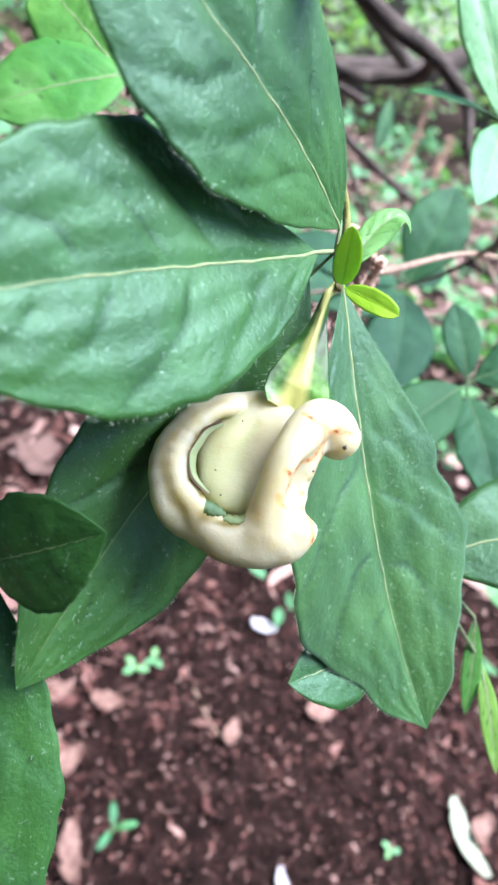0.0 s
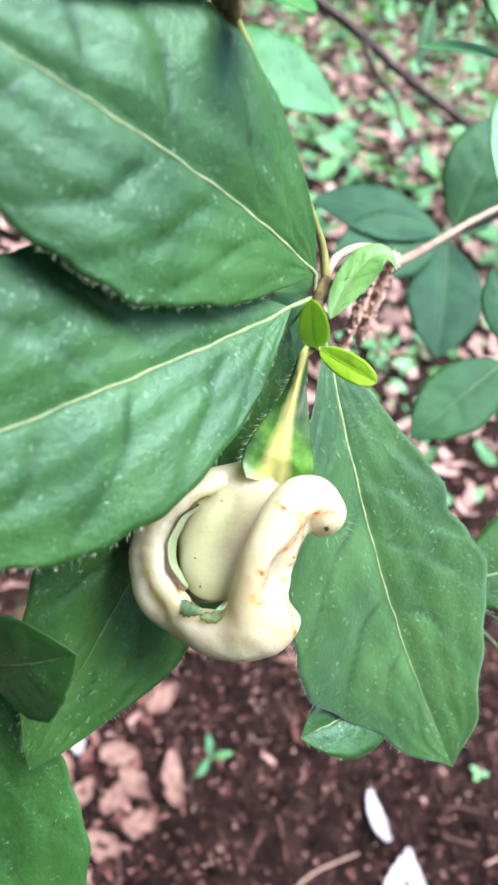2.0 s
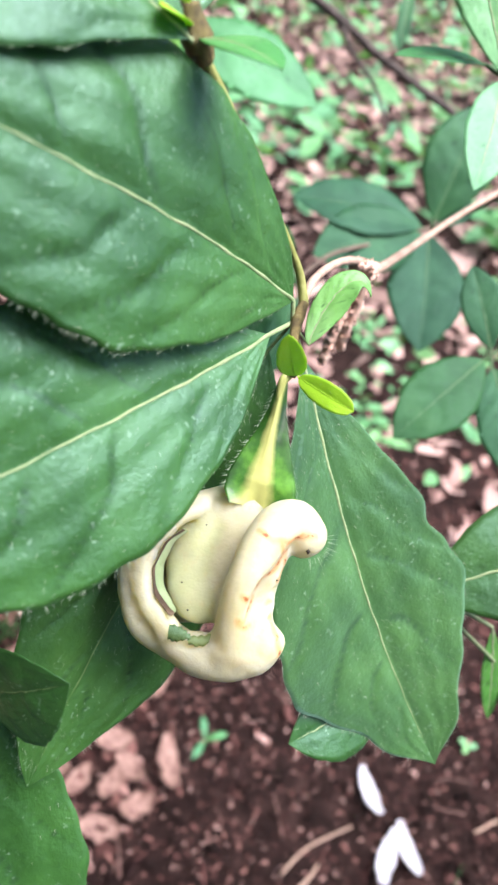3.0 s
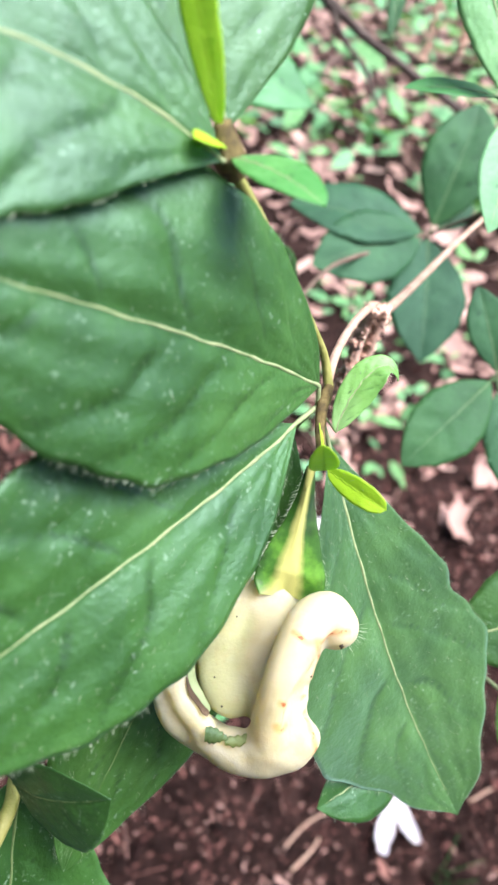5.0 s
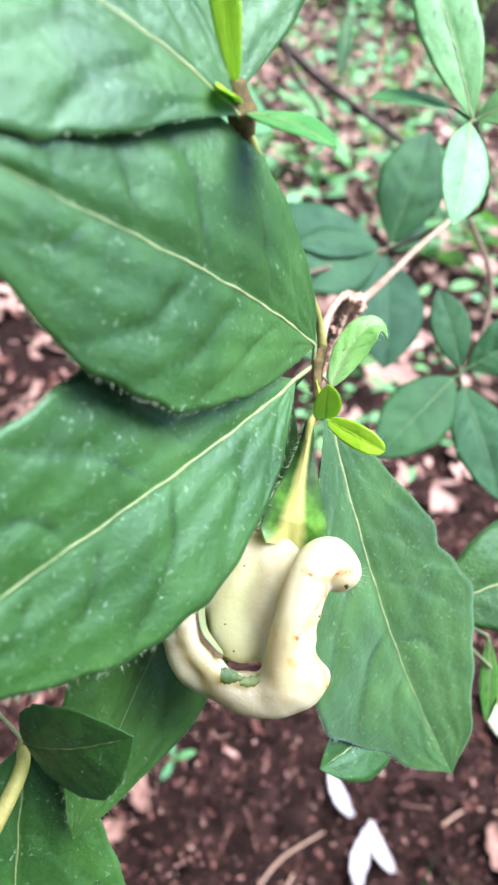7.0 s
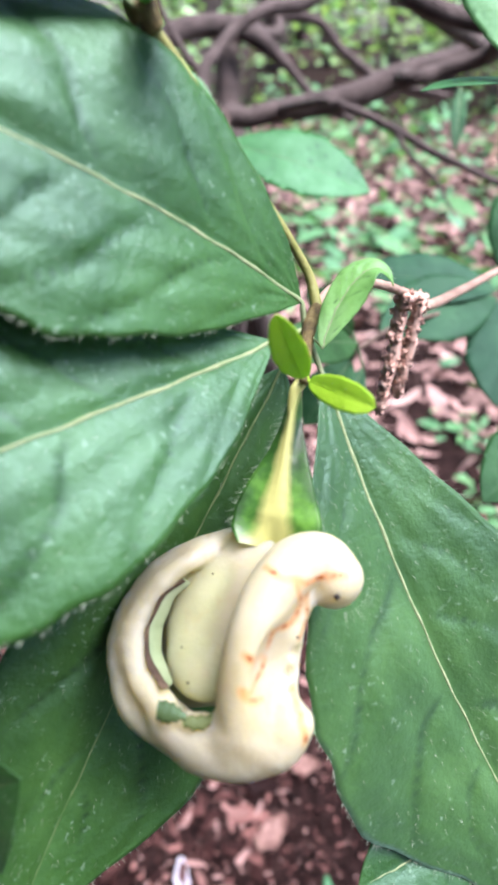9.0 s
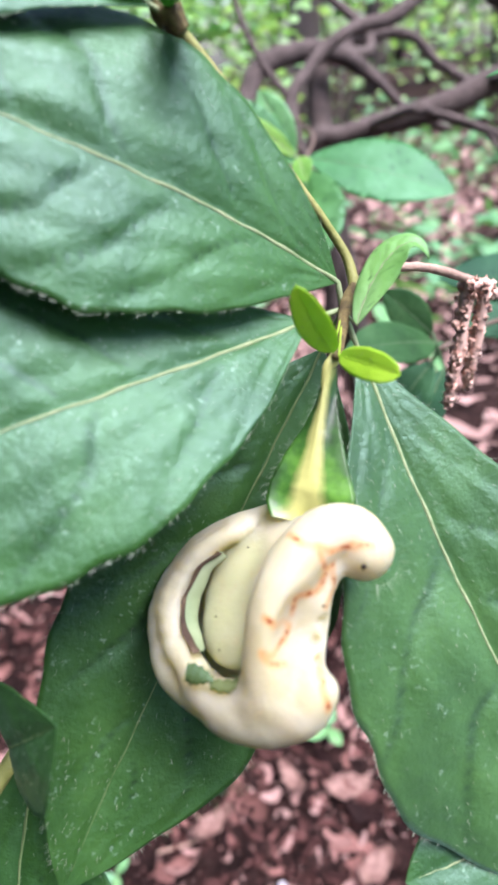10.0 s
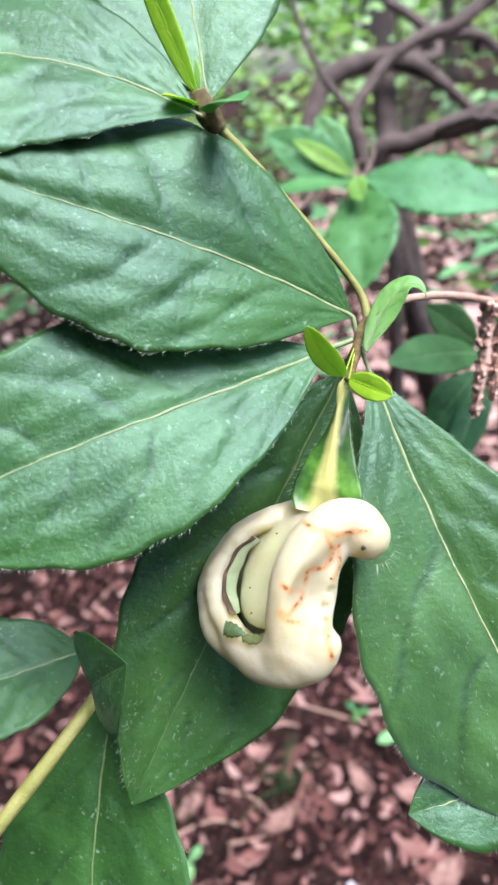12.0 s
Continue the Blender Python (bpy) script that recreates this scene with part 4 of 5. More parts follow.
def gall_field(p):
    u, v, w = p[:, 0], p[:, 1], p[:, 2]
    wob = 0.006 * np.sin(u * 6 + v * 5) + 0.006 * np.sin(v * 7 - w * 6 + 1) + 0.003 * np.sin(w * 15 + u * 13 + 3 * np.sin(v * 5))
    # shallow puckers across the rolled margin
    turn = np.arctan2(v - 0.1, u + 0.1)
    pucker = 0.006 * np.sin(turn * 11 + 1.5 * np.sin(turn * 3)) + 0.003 * np.sin(turn * 23 + 5 * np.sin(turn * 2))
    outer, inner_roll, bean, wall = (roll_distance(p, c) for c in GALL_ROLLS)
    outer, inner_roll = outer - pucker, inner_roll - pucker
    rim = soft_union(soft_union(outer, inner_roll, 0.1), ellipsoid(p, BOWL, 0.2), 0.08)
    margin = soft_union(soft_union(bean, wall, 0.12), ellipsoid(p, BODY, 0.34), 0.1)
    margin = -soft_union(-margin, ellipsoid(p, DENT, 0.22), 0.05)
    # the tongue rises towards its free end
    bent = np.stack([u, v, w - 0.42 * (np.sqrt(v * v + 0.06) + v)], 1)
    inner = soft_union(soft_union(ellipsoid(bent, TONGUE, 0.3), ellipsoid(p, SLOPE, 0.34), 0.2), ellipsoid(p, NECK, 0.26), 0.2)
    inner = soft_union(inner, margin, 0.16)
    shell = soft_union(rim, margin, 0.12)
    for centre, r in NICKS:
        shell = -soft_union(-shell, np.linalg.norm(p - np.array(centre), axis=1) - r, 0.035)
        inner = -soft_union(-inner, np.linalg.norm(p - np.array(centre), axis=1) - r, 0.035)
    return np.minimum(shell, inner) - wob


def surface_net(field, lo, hi, step):
    """The zero surface of a field, one vertex in each cell that it crosses."""
    n = [int((b - a) / step) + 1 for a, b in zip(lo, hi)]
    ax = [a + step * np.arange(k) for a, k in zip(lo, n)]
    grid = np.stack(np.meshgrid(*ax, indexing="ij"), -1)
    val = field(grid.reshape(-1, 3)).reshape(n)
    corners = [(i, j, k) for i in (0, 1) for j in (0, 1) for k in (0, 1)]
    cut = lambda c: val[c[0]:n[0] - 1 + c[0], c[1]:n[1] - 1 + c[1], c[2]:n[2] - 1 + c[2]]
    total, count = np.zeros([k - 1 for k in n] + [3]), np.zeros([k - 1 for k in n])
    for a in corners:
        for axis in range(3):
            if a[axis]:
                continue
            b = tuple(v + (1 if i == axis else 0) for i, v in enumerate(a))
            va, vb = cut(a), cut(b)
            cross = (va < 0) != (vb < 0)
            t = np.where(cross, va / np.where(cross, va - vb, 1), 0)
            spot = np.array(a, float) + np.zeros(total.shape)
            spot[..., axis] += t
            total += spot * cross[..., None]
            count += cross
    live = count > 0
    index = -np.ones(live.shape, int)
    index[live] = np.arange(live.sum())
    cells = np.argwhere(live)
    verts = np.array(lo) + step * (cells + total[live] / count[live][:, None])
    faces = []
    for axis in range(3):
        o = [i for i in range(3) if i != axis]
        s0, s1 = [slice(None)] * 3, [slice(None)] * 3
        s0[axis], s1[axis] = slice(0, -1), slice(1, None)
        a, b = val[tuple(s0)] < 0, val[tuple(s1)] < 0
        for e in np.argwhere(a != b):
            if e[o[0]] == 0 or e[o[1]] == 0 or e[o[0]] >= n[o[0]] - 1 or e[o[1]] >= n[o[1]] - 1:
                continue
            q = []
            for d0, d1 in ((-1, -1), (0, -1), (0, 0), (-1, 0)):
                c = e.copy()
                c[o[0]] += d0
                c[o[1]] += d1
                q.append(index[tuple(c)])
            flip = a[tuple(e)] != (axis == 1)
            faces.append(tuple(q) if flip else tuple(q[::-1]))
    return verts, faces


SCARS = (
    ((0.33, -0.76, 0.4), (0.5, -0.72, 0.36), (0.68, -0.72, 0.2), (0.85, -0.77, 0.1), (1.0, -0.82, 0.0)),
    ((0.6, -0.72, 0.3), (0.68, -0.55, 0.2), (0.62, -0.35, 0.2), (0.52, -0.25, 0.4), (0.5, -0.1, 0.5)),
    ((0.36, -0.06, 0.6), (0.46, -0.03, 0.55), (0.5, 0.0, 0.5), (0.5, 0.12, 0.5), (0.46, 0.22, 0.52), (0.38, 0.22, 0.55)),
    ((0.7, -0.58, 0.2), (0.74, -0.38, 0.1), (0.72, -0.2, 0.05)),
    ((0.4, 0.24, 0.6), (0.48, 0.27, 0.55), (0.56, 0.3, 0.5)),
    ((0.74, 0.22, 0.2), (0.9, 0.36, 0.3), (0.96, 0.56, 0.32)),
)


def line_distance(p, line):
    d = None
    for a, b in zip(line[:-1], line[1:]):
        a, b = np.array(a), np.array(b)
        h = np.clip(((p - a) @ (b - a)) / ((b - a) @ (b - a)), 0, 1)
        q = np.linalg.norm(p - a - h[:, None] * (b - a), axis=1)
        d = q if d is None else np.minimum(d, q)
    return d


def gall_material():
    m, nt, ln, b = nodes_of("gall_flesh")
    n1 = noise_tex(nt, ln, 180, 4)
    n2 = noise_tex(nt, ln, 1400, 4, 0.7)
    col = ramp(nt, ln, n1, [(0.3, (0.46, 0.42, 0.26)), (0.55, (0.52, 0.475, 0.32)), (0.8, (0.57, 0.525, 0.385))])
    deep = nt.new("ShaderNodeAttribute")
    deep.attribute_name = "inner"
    col = mixed(nt, ln, value_ramp(nt, ln, deep.outputs["Fac"], 0.0, 1.0, 0.0, 0.95), col, (0.44, 0.455, 0.25))
    att = nt.new("ShaderNodeAttribute")
    att.attribute_name = "rust"
    broken = nt.new("ShaderNodeMath")
    broken.operation = 'MULTIPLY'
    ln.new(att.outputs["Fac"], broken.inputs[0])
    ln.new(value_ramp(nt, ln, noise_tex(nt, ln, 1100, 3, 0.6), 0.36, 0.6), broken.inputs[1])
    col = mixed(nt, ln, value_ramp(nt, ln, att.outputs["Fac"], 0.05, 0.8, 0.0, 0.75), col, (0.58, 0.27, 0.09))
    col = mixed(nt, ln, value_ramp(nt, ln, broken.outputs[0], 0.5, 0.75), col, (0.3, 0.085, 0.02))
    b.inputs["Roughness"].default_value = 0.55
    b.inputs["Subsurface Weight"].default_value = 0.95
    b.inputs["Subsurface Radius"].default_value = (0.004, 0.0034, 0.002)
    b.inputs["Subsurface Scale"].default_value = 1.7
    folds = nt.new("ShaderNodeMath")
    folds.operation = 'MULTIPLY_ADD'
    ln.new(noise_tex(nt, ln, 330, 3, 0.5), folds.inputs[0])
    folds.inputs[1].default_value = 1.6
    ln.new(n2, folds.inputs[2])
    blotch = value_ramp(nt, ln, noise_tex(nt, ln, 520, 3, 0.6), 0.58, 0.72, 0.0, 0.3)
    ln.new(mixed(nt, ln, blotch, col, (0.46, 0.36, 0.19)), b.inputs["Base Color"])
    bumped(nt, ln, b, folds.outputs[0], 0.18, 0.0008)
    return m


def gall_mesh():
    v, f = surface_net(gall_field, (-1.35, -1.35, -1.2), (1.35, 1.35, 0.8), 0.027)
    rust = np.zeros(len(v))
    for corners in SCARS:
        line = np.vstack([np.array(a) + (np.array(c) - np.array(a)) * np.arange(5)[:, None] / 5 for a, c in zip(corners[:-1], corners[1:])] + [np.array(corners[-1:])])
        for _ in range(14):
            line[:, 2] -= 0.5 * gall_field(line)
        rust = np.maximum(rust, np.clip(1 - line_distance(v + 0.016 * np.sin(v[:, [1, 2, 0]] * 21), line) / 0.062, 0, 1))
    p = G0 + v[:, :1] * GU + v[:, 1:2] * GV + v[:, 2:3] * GW
    me = mesh_of("gall", p * CM, f, gall_material())
    at = me.attributes.new("rust", 'FLOAT', 'POINT')
    at.data.foreach_set("value", rust.astype(np.float32))
    bent = v - np.array((0, 0, 1)) * (0.42 * (np.sqrt(v[:, 1:2] ** 2 + 0.06) + v[:, 1:2]))
    q = (bent - np.array(TONGUE[0])) / (np.array(TONGUE[1]) * 1.1)
    inner = np.clip((1.0 - np.linalg.norm(q, axis=1)) * 5 + 0.5, 0, 1)
    q = (v - np.array(NECK[0])) / (np.array(NECK[1]) * 1.08)
    inner = np.maximum(inner, np.clip((1.0 - np.linalg.norm(q, axis=1)) * 5 + 0.4, 0, 1) * (v[:, 0] < 0.55))
    at = me.attributes.new("inner", 'FLOAT', 'POINT')
    at.data.foreach_set("value", inner.astype(np.float32))
    return me


def wedge_material():
    m, nt, ln, b = nodes_of("gall_leaf_green")
    col = ramp(nt, ln, noise_tex(nt, ln, 260, 4), [(0.38, (0.012, 0.05, 0.007)), (0.55, (0.035, 0.125, 0.013)), (0.72, (0.11, 0.29, 0.03))])
    att = nt.new("ShaderNodeAttribute")
    att.attribute_name = "rib"
    edge = nt.new("ShaderNodeMath")
    edge.operation = 'MULTIPLY_ADD'
    ln.new(noise_tex(nt, ln, 420, 4, 0.6), edge.inputs[0])
    edge.inputs[1].default_value = 0.5
    ln.new(att.outputs["Fac"], edge.inputs[2])
    col = mixed(nt, ln, value_ramp(nt, ln, edge.outputs[0], 0.45, 1.0), col, (0.52, 0.52, 0.17))
    ln.new(col, b.inputs["Base Color"])
    b.inputs["Roughness"].default_value = 0.4
    b.inputs["Coat Weight"].default_value = 0.25
    b.inputs["Coat Roughness"].default_value = 0.35
    bumped(nt, ln, b, noise_tex(nt, ln, 300, 2), 0.25, 0.001)
    return m


def wedge_point(q, x):
    """The wedge-shaped blade: q runs from the stalk to the gall, x from margin to margin."""
    v = -2.5 + 1.64 * q
    left = np.interp(v, (-2.5, -2.1, -1.8, -1.5, -1.2, -1.0, -0.86), (0.055, 0.1, 0.18, 0.3, 0.4, 0.4, 0.3))
    right = np.interp(v, (-2.5, -2.1, -1.8, -1.5, -1.2, -1.05, -0.86), (0.055, 0.13, 0.24, 0.36, 0.48, 0.5, 0.3))
    wide = np.where(x < 0, left, right)
    u = 0.08 + 0.1 * q + wide * x
    flare = 0.045 + 0.2 * q ** 2.2
    w = -0.42 + 0.06 * q - 0.12 * np.abs(x) * (1 - q) + np.where(x < 0, 0.12, -0.06) * np.abs(x) * q ** 2 + 0.02 * np.exp(-(wide * x / flare) ** 2)
    w = w + 0.02 * np.sin(9 * q + 4 * x) * np.abs(x) - 0.14 * np.clip(q - 0.8, 0, 1) * 5 * (1 - np.abs(x))
    return u, v, w, np.exp(-(wide * x / flare) ** 2)


def wedge_mesh(nu=44, nv=11):
    foot = np.array((0.3, -0.8, 61.08))
    q = np.repeat(np.linspace(0, 1, nu + 1), 2 * nv + 1)
    x = np.tile(np.linspace(-1, 1, 2 * nv + 1), nu + 1)
    u, v, w, rib = wedge_point(q, x)
    top = G0 + u[:, None] * GU + v[:, None] * GV + w[:, None] * GW
    low = top - GW * (0.02 + 0.05 * rib)[:, None]
    cols, count = 2 * nv + 1, len(top)
    faces = []
    for i in range(nu):
        for j in range(cols - 1):
            a = i * cols + j
            faces.append((a, a + 1, a + cols + 1, a + cols))
            faces.append((count + a + cols, count + a + cols + 1, count + a + 1, count + a))
        a, c = i * cols, (i + 1) * cols - 1
        faces.append((a, a + cols, count + a + cols, count + a))
        faces.append((c + cols, c, count + c, count + c + cols))
    start = gall_place(0.083, -2.45, -0.42)
    sv, sf = tube_data(smooth_line((foot, foot * 0.5 + start * 0.5, start, gall_place(0.09, -2.2, -0.44)), 16), (0.07, 0.062, 0.055, 0.03), 9, 0.15)
    verts, faces = joined((list(np.vstack([top, low])), faces), (sv, sf))
    me = mesh_of("gall_leaf", np.array(verts) * CM, faces, wedge_material())
    at = me.attributes.new("rib", 'FLOAT', 'POINT')
    at.data.foreach_set("value", np.concatenate([rib, rib, np.ones(len(sv))]).astype(np.float32))
    return me


gall_leaf = child("gall_leaf", wedge_mesh(), shoot, "short glossy green wedge-shaped leaf swollen into a gall")


def bristles(name, roots, ways, label):
    verts, faces = [], []
    for r, d in zip(roots, ways):
        across = unit(np.cross(d, (0.3, 0.5, 0.8))) * 0.004
        o = len(verts)
        verts += [r - across, r + across, r + d]
        faces.append((o, o + 1, o + 2))
    ob = new(name, mesh_of(name, np.array(verts) * CM, faces, M_HAIR, smooth=False))
    ob.parent = gall_leaf
    return tagged(ob, label)


bq, bx = RNG.uniform(0.1, 0.95, 130), RNG.choice([-1.0, 1.0], 130)
bu, bv, bw, _ = wedge_point(bq, bx)
bristles("hairs", [gall_place(*k) for k in zip(bu, bv, bw)], [GU * k * RNG.uniform(0.02, 0.09) + GW * RNG.uniform(0, 0.06) + GV * RNG.uniform(0, 0.06) for k in bx], "short white bristles")
bt = RNG.uniform(-0.6, 1.3, 26)
bristles("hairs", [gall_place(0.95 + 0.24 * math.cos(k), -0.7 + 0.25 * math.sin(k), -0.32) for k in bt],
         [(GU * math.cos(k) + GV * math.sin(k) + GW * RNG.uniform(-0.2, 0.5)) * RNG.uniform(0.08, 0.2) for k in bt], "short white bristles")
gall = new("gall", gall_mesh())
gall.parent = gall_leaf
tagged(gall, "fleshy pale cream-yellow cup-shaped gall with rusty scars")


def ribbon(name, rows, material, label, parent, thick=0.025):
    """A thin bent strip through rows of two edge points in the gall's axes."""
    one = smooth_line([gall_place(*r[0]) for r in rows], 30)
    two = smooth_line([gall_place(*r[1]) for r in rows], 30)
    verts, faces, cols = [], [], 5
    for i, (a, c) in enumerate(zip(one, two)):
        for k in range(cols):
            x = k / (cols - 1)
            p = a + (c - a) * x + GW * 0.06 * np.linalg.norm(c - a) * math.sin(math.pi * x) * 2 + unit(c - a) * 0.008 * math.sin(i * 0.9 + 5 * k)
            verts += [p, p - GW * thick]
    n = 2 * cols
    for i in range(30):
        for k in range(cols - 1):
            a = i * n + 2 * k
            faces += [(a, a + 2, a + n + 2, a + n), (a + n + 1, a + n + 3, a + 3, a + 1)]
        a, c = i * n, i * n + n - 2
        faces += [(a, a + n, a + n + 1, a + 1), (c + n, c, c + 1, c + n + 1)]
    ob = new(name, mesh_of(name, np.array(verts) * CM, faces, material))
    ob.parent = parent
    return tagged(ob, label)


TORN = (((-0.56, -0.4, -0.2), (-0.5, -0.36, -0.26)), ((-0.7, -0.2, -0.12), (-0.62, -0.16, -0.22)), ((-0.74, 0.04, -0.06), (-0.65, 0.05, -0.2)), ((-0.73, 0.2, 0.0), (-0.64, 0.18, -0.14)),
        ((-0.6, 0.4, 0.1), (-0.53, 0.36, -0.04)), ((-0.42, 0.49, 0.22), (-0.38, 0.44, 0.1)), ((-0.34, 0.5, 0.28), (-0.32, 0.48, 0.2)))
FLAP = (((-0.33, 0.55, 0.44), (-0.3, 0.7, 0.48)), ((-0.22, 0.55, 0.42), (-0.22, 0.71, 0.48)), ((-0.12, 0.58, 0.42), (-0.14, 0.68, 0.46)), ((-0.05, 0.62, 0.42), (-0.05, 0.64, 0.43)))
FOLD = (((-0.1, 0.64, 0.41), (-0.06, 0.7, 0.44)), ((0.03, 0.6, 0.38), (0.06, 0.7, 0.43)), ((0.13, 0.56, 0.36), (0.17, 0.63, 0.4)), ((0.22, 0.44, 0.32), (0.25, 0.46, 0.34)))
ribbon("green_tissue", TORN, M_TISSUE, "strip of torn grey-green leaf tissue", gall_leaf, 0.012)
ribbon("green_tissue", FLAP, M_FLAP, "folded bit of dark green leaf tissue", gall_leaf, 0.012)
ribbon("green_tissue", FOLD, M_FLAP, "folded bit of dark green leaf tissue", gall_leaf, 0.012)
BROWN = [(tuple(np.array(a) + (0.0, 0.0, 0.06)), tuple(np.array(a) * (1 - k) + np.array(c) * k + (0, 0, 0.05))) for (a, c), k in zip(TORN, (0.5, 0.3, 0.2, 0.24, 0.4, 0.6, 0.8))]
ribbon("brown_edge", BROWN, M_WITHERED, "withered dark brown torn edge", gall_leaf, 0.01)


def specks(places, r, name="speck", label="tiny black speck"):
    base = np.array([(1, 0, 0), (-1, 0, 0), (0, 1, 0), (0, -1, 0), (0, 0, 1), (0, 0, -1)], float)
    fac = [(0, 2, 4), (2, 1, 4), (1, 3, 4), (3, 0, 4), (2, 0, 5), (1, 2, 5), (3, 1, 5), (0, 3, 5)]
    for u, v, w in places:
        # settle the speck on the flesh along the open side's direction
        for _ in range(30):
            d = gall_field(np.array([(u, v, w)]))[0]
            w -= d * 0.6
        ob = new(name, mesh_of(name, (base * r * RNG.uniform(0.6, 1.3, (6, 1)) + gall_place(u, v, w)) * CM, fac, M_SPECK))
        ob.parent = gall_leaf
        tagged(ob, label)


specks(((-0.37, 0.2, -0.2), (-0.2, 0.45, 0.0), (0.7, -0.22, 0.2), (-0.3, -0.5, -0.3)), 0.018)
specks(((0.96, -0.63, 0.05),), 0.04, label="small dark hole")

# ---- shoot above ----
TOP = np.array((-1.43, -0.5, 64.14))
upper = thing("azalea_shoot", tuple(TOP * CM), "upper azalea shoot with large hairy leaves and yellow-green young leaves", "shoot", "azalea shoots")
stem(upper, ((-1.36, -0.42, 64.0), (-1.43, -0.5, 64.2), (-1.5, -0.5, 64.45)), (0.12, 0.14, 0.08), M_BUD, "bud", "olive-brown hairy shoot tip", knobbly=0.4)
add_leaf(upper, ((-1.42, -0.72, 64.21), (-2.56, -1.27, 65.15), (-3.69, -2.21, 65.45), (-5.39, -3.41, 65.4)), (0.515, -0.221, 1.29, 0.537, 0.15, 0.164, -0.09, 1.015), foot=TOP, hairs=320, seed=3.3, nu=100, nv=16, label="broad hairy dark green azalea leaf")
straight_leaf(upper, (-1.5, -0.35, 64.3), (-3.2, 1.9, 67.4), 1.4, M_LEAF, TOP, 0.06, face=np.array((0.63, -0.63, 0.46)), label="pale-sheened upright azalea leaf", hairs=150, seed=1.9)
straight_leaf(upper, (-1.5, -0.56, 64.4), (-2.1, -0.43, 66.0), 0.15, M_YOUNG, TOP, 0.03, blunt=0.7, label="small bright yellow-green young leaf", nu=20, nv=5, quilt=0.004, r0=0.007, rib_material=M_YOUNG)
straight_leaf(upper, (-1.36, -0.55, 64.2), (-0.46, -1.2, 64.3), 0.26, M_CURL, TOP, 0.08, blunt=0.8, face=np.array((0.1, -0.2, 1.0)), label="small mid-green young leaf", nu=20, nv=5, quilt=0.012, r0=0.014)
straight_leaf(upper, (-1.45, -0.6, 64.3), (-1.6, -1.05, 64.48), 0.13, M_YOUNG, TOP, 0.05, blunt=0.8, face=np.array((0.1, -0.3, 1.0)), label="small bright yellow-green young leaf", nu=14, nv=4, quilt=0.004, r0=0.007, rib_material=M_YOUNG)

straight_leaf(upper, (-1.55, -0.42, 64.42), (-2.05, 0.0, 64.85), 0.17, M_LIME, TOP, 0.05, blunt=0.8, label="small pale green young leaf", nu=16, nv=4, quilt=0.006, r0=0.008, rib_material=M_LIME)

# ---- shoot below ----
LOW = np.array((-2.3, -4.2, 57.45))
lower = thing("azalea_shoot", tuple(LOW * CM), "lower azalea shoot with green stem and dark hairy leaves", "shoot", "azalea shoots")
stem(lower, ((-6.0, -17, 40), (-3.4, -9.0, 54.6), (-2.92, -7.3, 56.24), (-2.51, -6.01, 56.95), (-2.2, -4.7, 57.5), (-2.3, -4.2, 57.5)), (0.2, 0.13, 0.11, 0.1, 0.1, 0.08), M_GREENSTEM, "green_stem", "pale olive green stem")
add_leaf(lower, ((-2.31, -4.06, 57.12), (-2.15, -5.3, 55.72), (-1.59, -6.71, 53.99), (-0.84, -8.11, 52.19)), (-0.379, 0.086, 1.569, 0.507, 0.08, 0.048, -0.004, 0.944), foot=LOW, hairs=160, seed=4.1, rib_material=M_RIB_SHADED, r0=0.024, quilt=0.05, nu=100, nv=16, label="broad hairy dark green azalea leaf")
add_leaf(lower, ((-3.2, -3.65, 57.31), (-3.47, -4.34, 57.57), (-4.06, -5.19, 57.63), (-4.77, -6.04, 57.63)), (0.359, 0.061, 0.906, 0.5, 0.143, 0.026, 0.018, 0.987), foot=LOW, hairs=130, seed=5.0, label="hairy dark green azalea leaf")
straight_leaf(lower, (-2.25, -4.3, 57.7), (-0.95, -4.47, 59.1), 0.68, M_LEAF, LOW, 0.1, turn=0.0, fold=0.15, hairs=90, seed=5.6, quilt=0.02, rib_material=M_RIB_SHADED, r0=0.018, label="small dark green leaf bent over")

# ---- leaves close behind ----
def side_shoot(node, root, leaves, label, radii=(0.06, 0.09), material=None, hairs=0):
    """A small shoot: its stem from root to node, and its leaves as (base, tip, half width, material, face)."""
    ob = thing("azalea_shoot", tuple(np.array(node) * CM), label, "shoot", "azalea shoots")
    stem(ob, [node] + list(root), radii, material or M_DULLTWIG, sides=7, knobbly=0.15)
    for k, (base, tip, width, mat, face) in enumerate(leaves):
        straight_leaf(ob, base, tip, width, mat, node, 0.07, face=unit(np.array(face, float)), nu=26, nv=6, seed=0.9 * k + node[0], quilt=0.15 if width > 0.7 and mat is M_MID else 0.1 if width > 0.7 else 0.04 if width > 0.5 else 0.012, r0=0.035, hairs=hairs,
                      veins=9.0 if mat is M_MID else 5.6, rib_material=M_RIBFAR if mat in (M_LEAF_SHADED, M_MID) else None,
                      label="bright young azalea leaf" if mat in (M_YOUNG, M_PALE, M_LIME) else "dark green azalea leaf")
    return ob


CAM = (0.0, -0.75, 0.6)
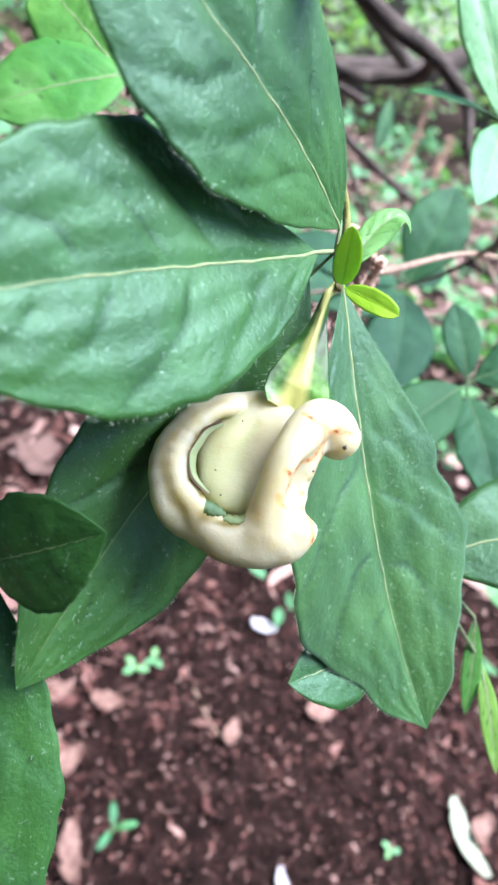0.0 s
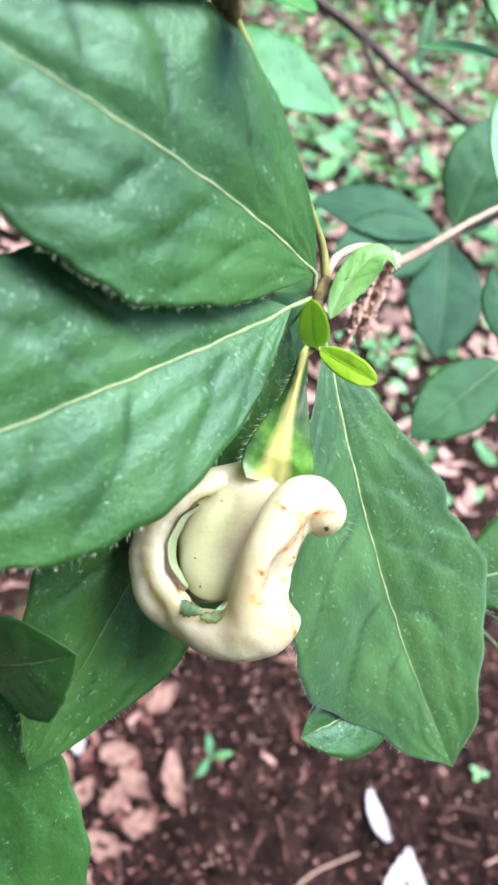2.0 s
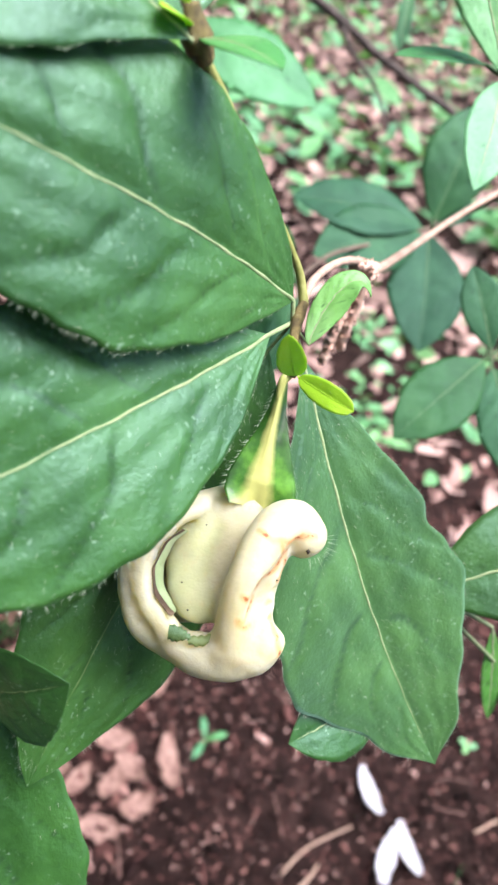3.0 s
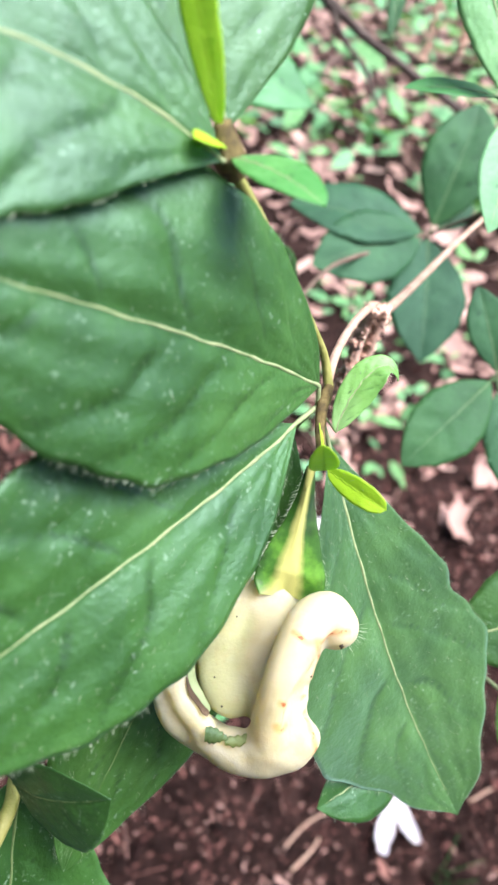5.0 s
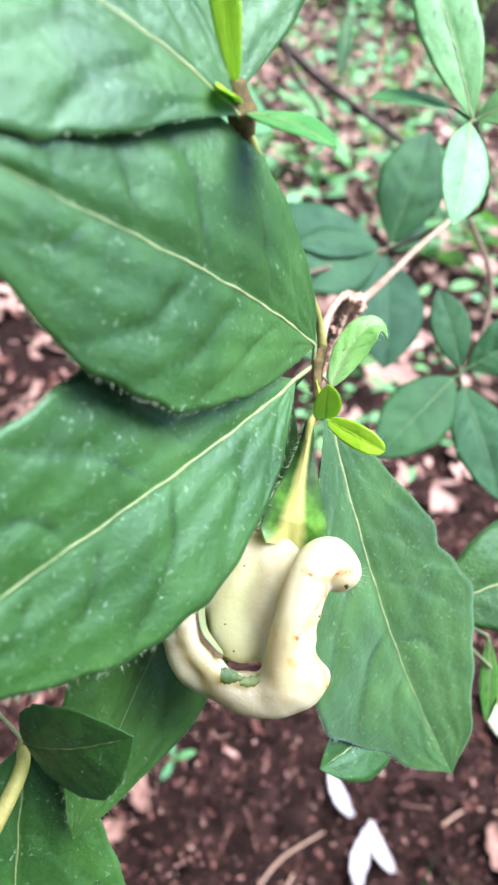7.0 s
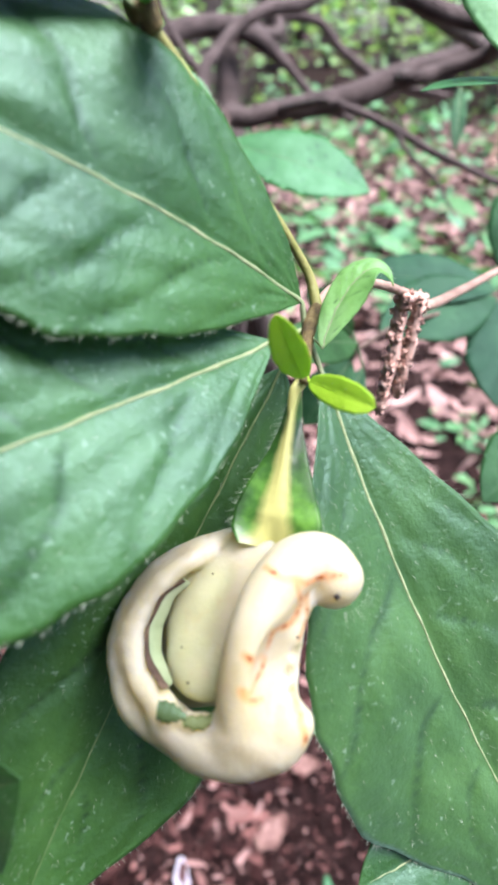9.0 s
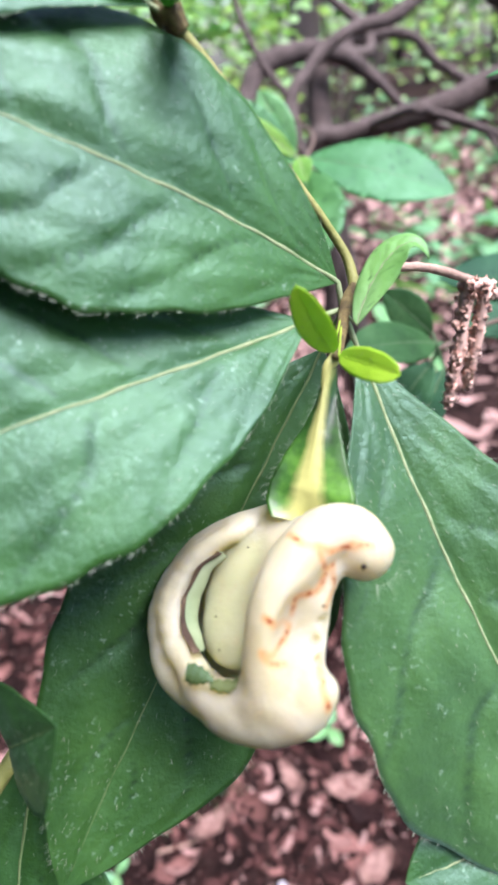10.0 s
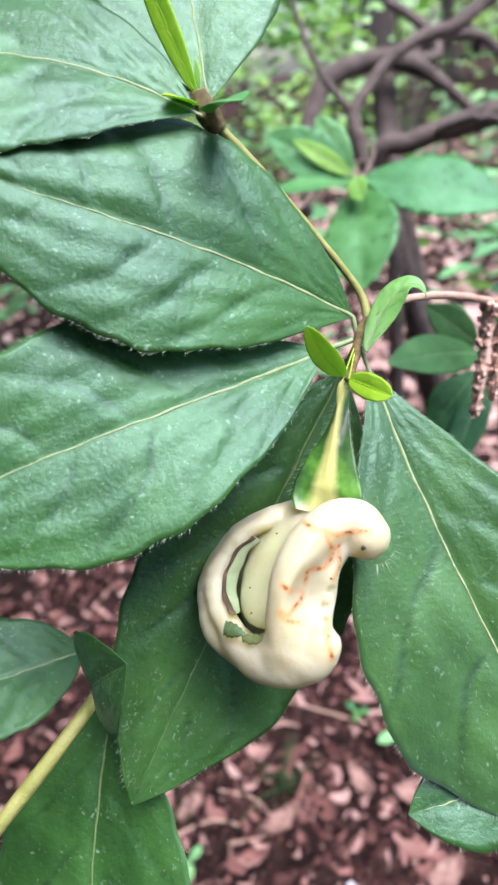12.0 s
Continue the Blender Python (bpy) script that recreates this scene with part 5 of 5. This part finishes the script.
side_shoot((3.3, -0.4, 57.2), ((4.0, 1.6, 54.6), (4.6, 8.0, 47.0), (1.0, 28.0, 34.0), (-12.5, 45.0, 16.0)), (
    ((3.45, -0.5, 57.15), (7.2, 1.2, 59.0), 1.15, M_LEAF, (-0.1, -0.55, 0.85)),
    ((3.2, -1.9, 56.35), (1.83, -3.3, 56.42), 0.62, M_LEAF, (0.0, -0.7, 0.7)),
    ((5.4, 0.3, 55.7), (5.94, -0.77, 54.2), 0.2, M_LIME, CAM),
    ((5.8, -0.1, 55.1), (6.82, -1.37, 53.7), 0.2, M_LIME, CAM)), "azalea shoot with folded green leaves behind", hairs=120)
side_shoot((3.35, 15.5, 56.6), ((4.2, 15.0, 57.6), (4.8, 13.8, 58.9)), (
    ((3.1, 15.5, 56.58), (-1.69, 14.46, 56.84), 1.25, M_LEAF_SHADED, (0.1, -0.35, 0.95)),
    ((3.12, 15.44, 56.53), (-0.37, 12.65, 55.84), 1.35, M_LEAF_SHADED, (0.0, -0.6, 0.8)),
    ((3.4, 15.7, 56.78), (3.79, 18.48, 60.15), 1.3, M_LEAF_SHADED, (0.0, -0.8, 0.55)),
    ((3.35, 15.39, 56.48), (4.05, 11.45, 54.1), 1.35, M_LEAF_SHADED, (0.0, -0.6, 0.8)),
    ((3.54, 15.62, 56.71), (4.69, 17.0, 57.37), 0.41, M_LEAF_SHADED, CAM)), "azalea shoot with dark green leaves, in the shade")
side_shoot((2.46, 6.97, 63.15), ((3.4, 8.0, 62.2), (4.6, 11.0, 60.3), (4.8, 13.8, 59.0)), (
    ((2.46, 6.97, 63.15), (0.4, 8.6, 65.6), 0.62, M_PALE, CAM),
    ((2.42, 6.95, 63.12), (2.43, 4.94, 61.76), 0.54, M_PALE, (0.2, -0.75, 0.6)),
    ((2.5, 6.98, 63.16), (4.2, 7.2, 64.4), 0.51, M_PALE, CAM),
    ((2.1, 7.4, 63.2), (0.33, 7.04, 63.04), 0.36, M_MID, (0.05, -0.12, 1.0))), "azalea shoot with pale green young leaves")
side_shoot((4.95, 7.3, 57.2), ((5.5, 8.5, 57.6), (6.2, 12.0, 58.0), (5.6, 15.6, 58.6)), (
    ((4.83, 7.22, 57.12), (3.04, 4.71, 55.8), 0.88, M_LEAF_SHADED, (-0.1, -0.6, 0.8)),
    ((5.08, 7.11, 57.02), (6.34, 4.37, 55.73), 0.79, M_LEAF_SHADED, CAM),
    ((4.92, 7.4, 57.31), (3.85, 8.83, 58.7), 0.55, M_LEAF_SHADED, CAM),
    ((5.07, 7.42, 57.35), (7.03, 8.59, 58.72), 0.8, M_LEAF_SHADED, CAM)), "azalea shoot with dark green leaves, in the shade")
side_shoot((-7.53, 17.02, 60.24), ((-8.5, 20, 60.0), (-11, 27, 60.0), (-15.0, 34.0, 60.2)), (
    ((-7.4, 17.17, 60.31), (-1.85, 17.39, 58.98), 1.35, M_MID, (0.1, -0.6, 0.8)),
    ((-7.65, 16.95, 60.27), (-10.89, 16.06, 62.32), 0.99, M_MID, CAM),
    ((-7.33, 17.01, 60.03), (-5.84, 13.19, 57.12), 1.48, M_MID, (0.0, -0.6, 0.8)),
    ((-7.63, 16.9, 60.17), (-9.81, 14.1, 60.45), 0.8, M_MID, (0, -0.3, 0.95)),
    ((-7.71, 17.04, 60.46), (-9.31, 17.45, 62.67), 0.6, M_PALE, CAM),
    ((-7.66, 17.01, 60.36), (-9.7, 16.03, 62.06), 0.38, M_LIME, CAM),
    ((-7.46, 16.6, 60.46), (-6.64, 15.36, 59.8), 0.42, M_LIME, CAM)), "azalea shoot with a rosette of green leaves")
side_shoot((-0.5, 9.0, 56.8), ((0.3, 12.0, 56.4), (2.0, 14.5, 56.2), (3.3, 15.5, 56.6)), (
    ((-0.54, 8.9, 57.0), (-1.96, 5.77, 57.98), 0.64, M_LEAF_SHADED, CAM),
    ((-0.7, 9.2, 57.1), (-1.88, 8.43, 58.51), 0.49, M_LEAF_SHADED, CAM),
    ((-0.63, 9.1, 56.4), (-1.54, 7.54, 55.0), 0.65, M_LEAF_SHADED, CAM),
    ((-0.3, 9.0, 56.3), (-0.72, 6.98, 54.38), 0.48, M_LEAF_SHADED, CAM)), "azalea shoot with dark green leaves, in the shade")
side_shoot((-5.0, 5.0, 61.6), ((-6.5, 9.0, 60.5), (-10, 20, 60.0), (-14.4, 33.3, 58.6)), (
    ((-5.0, 4.9, 61.6), (-7.3, 3.35, 60.25), 0.95, M_LIME, CAM),
    ((-5.2, 4.9, 61.5), (-7.7, 5.6, 62.55), 0.9, M_LIME, CAM)), "azalea shoot with pale green leaves")
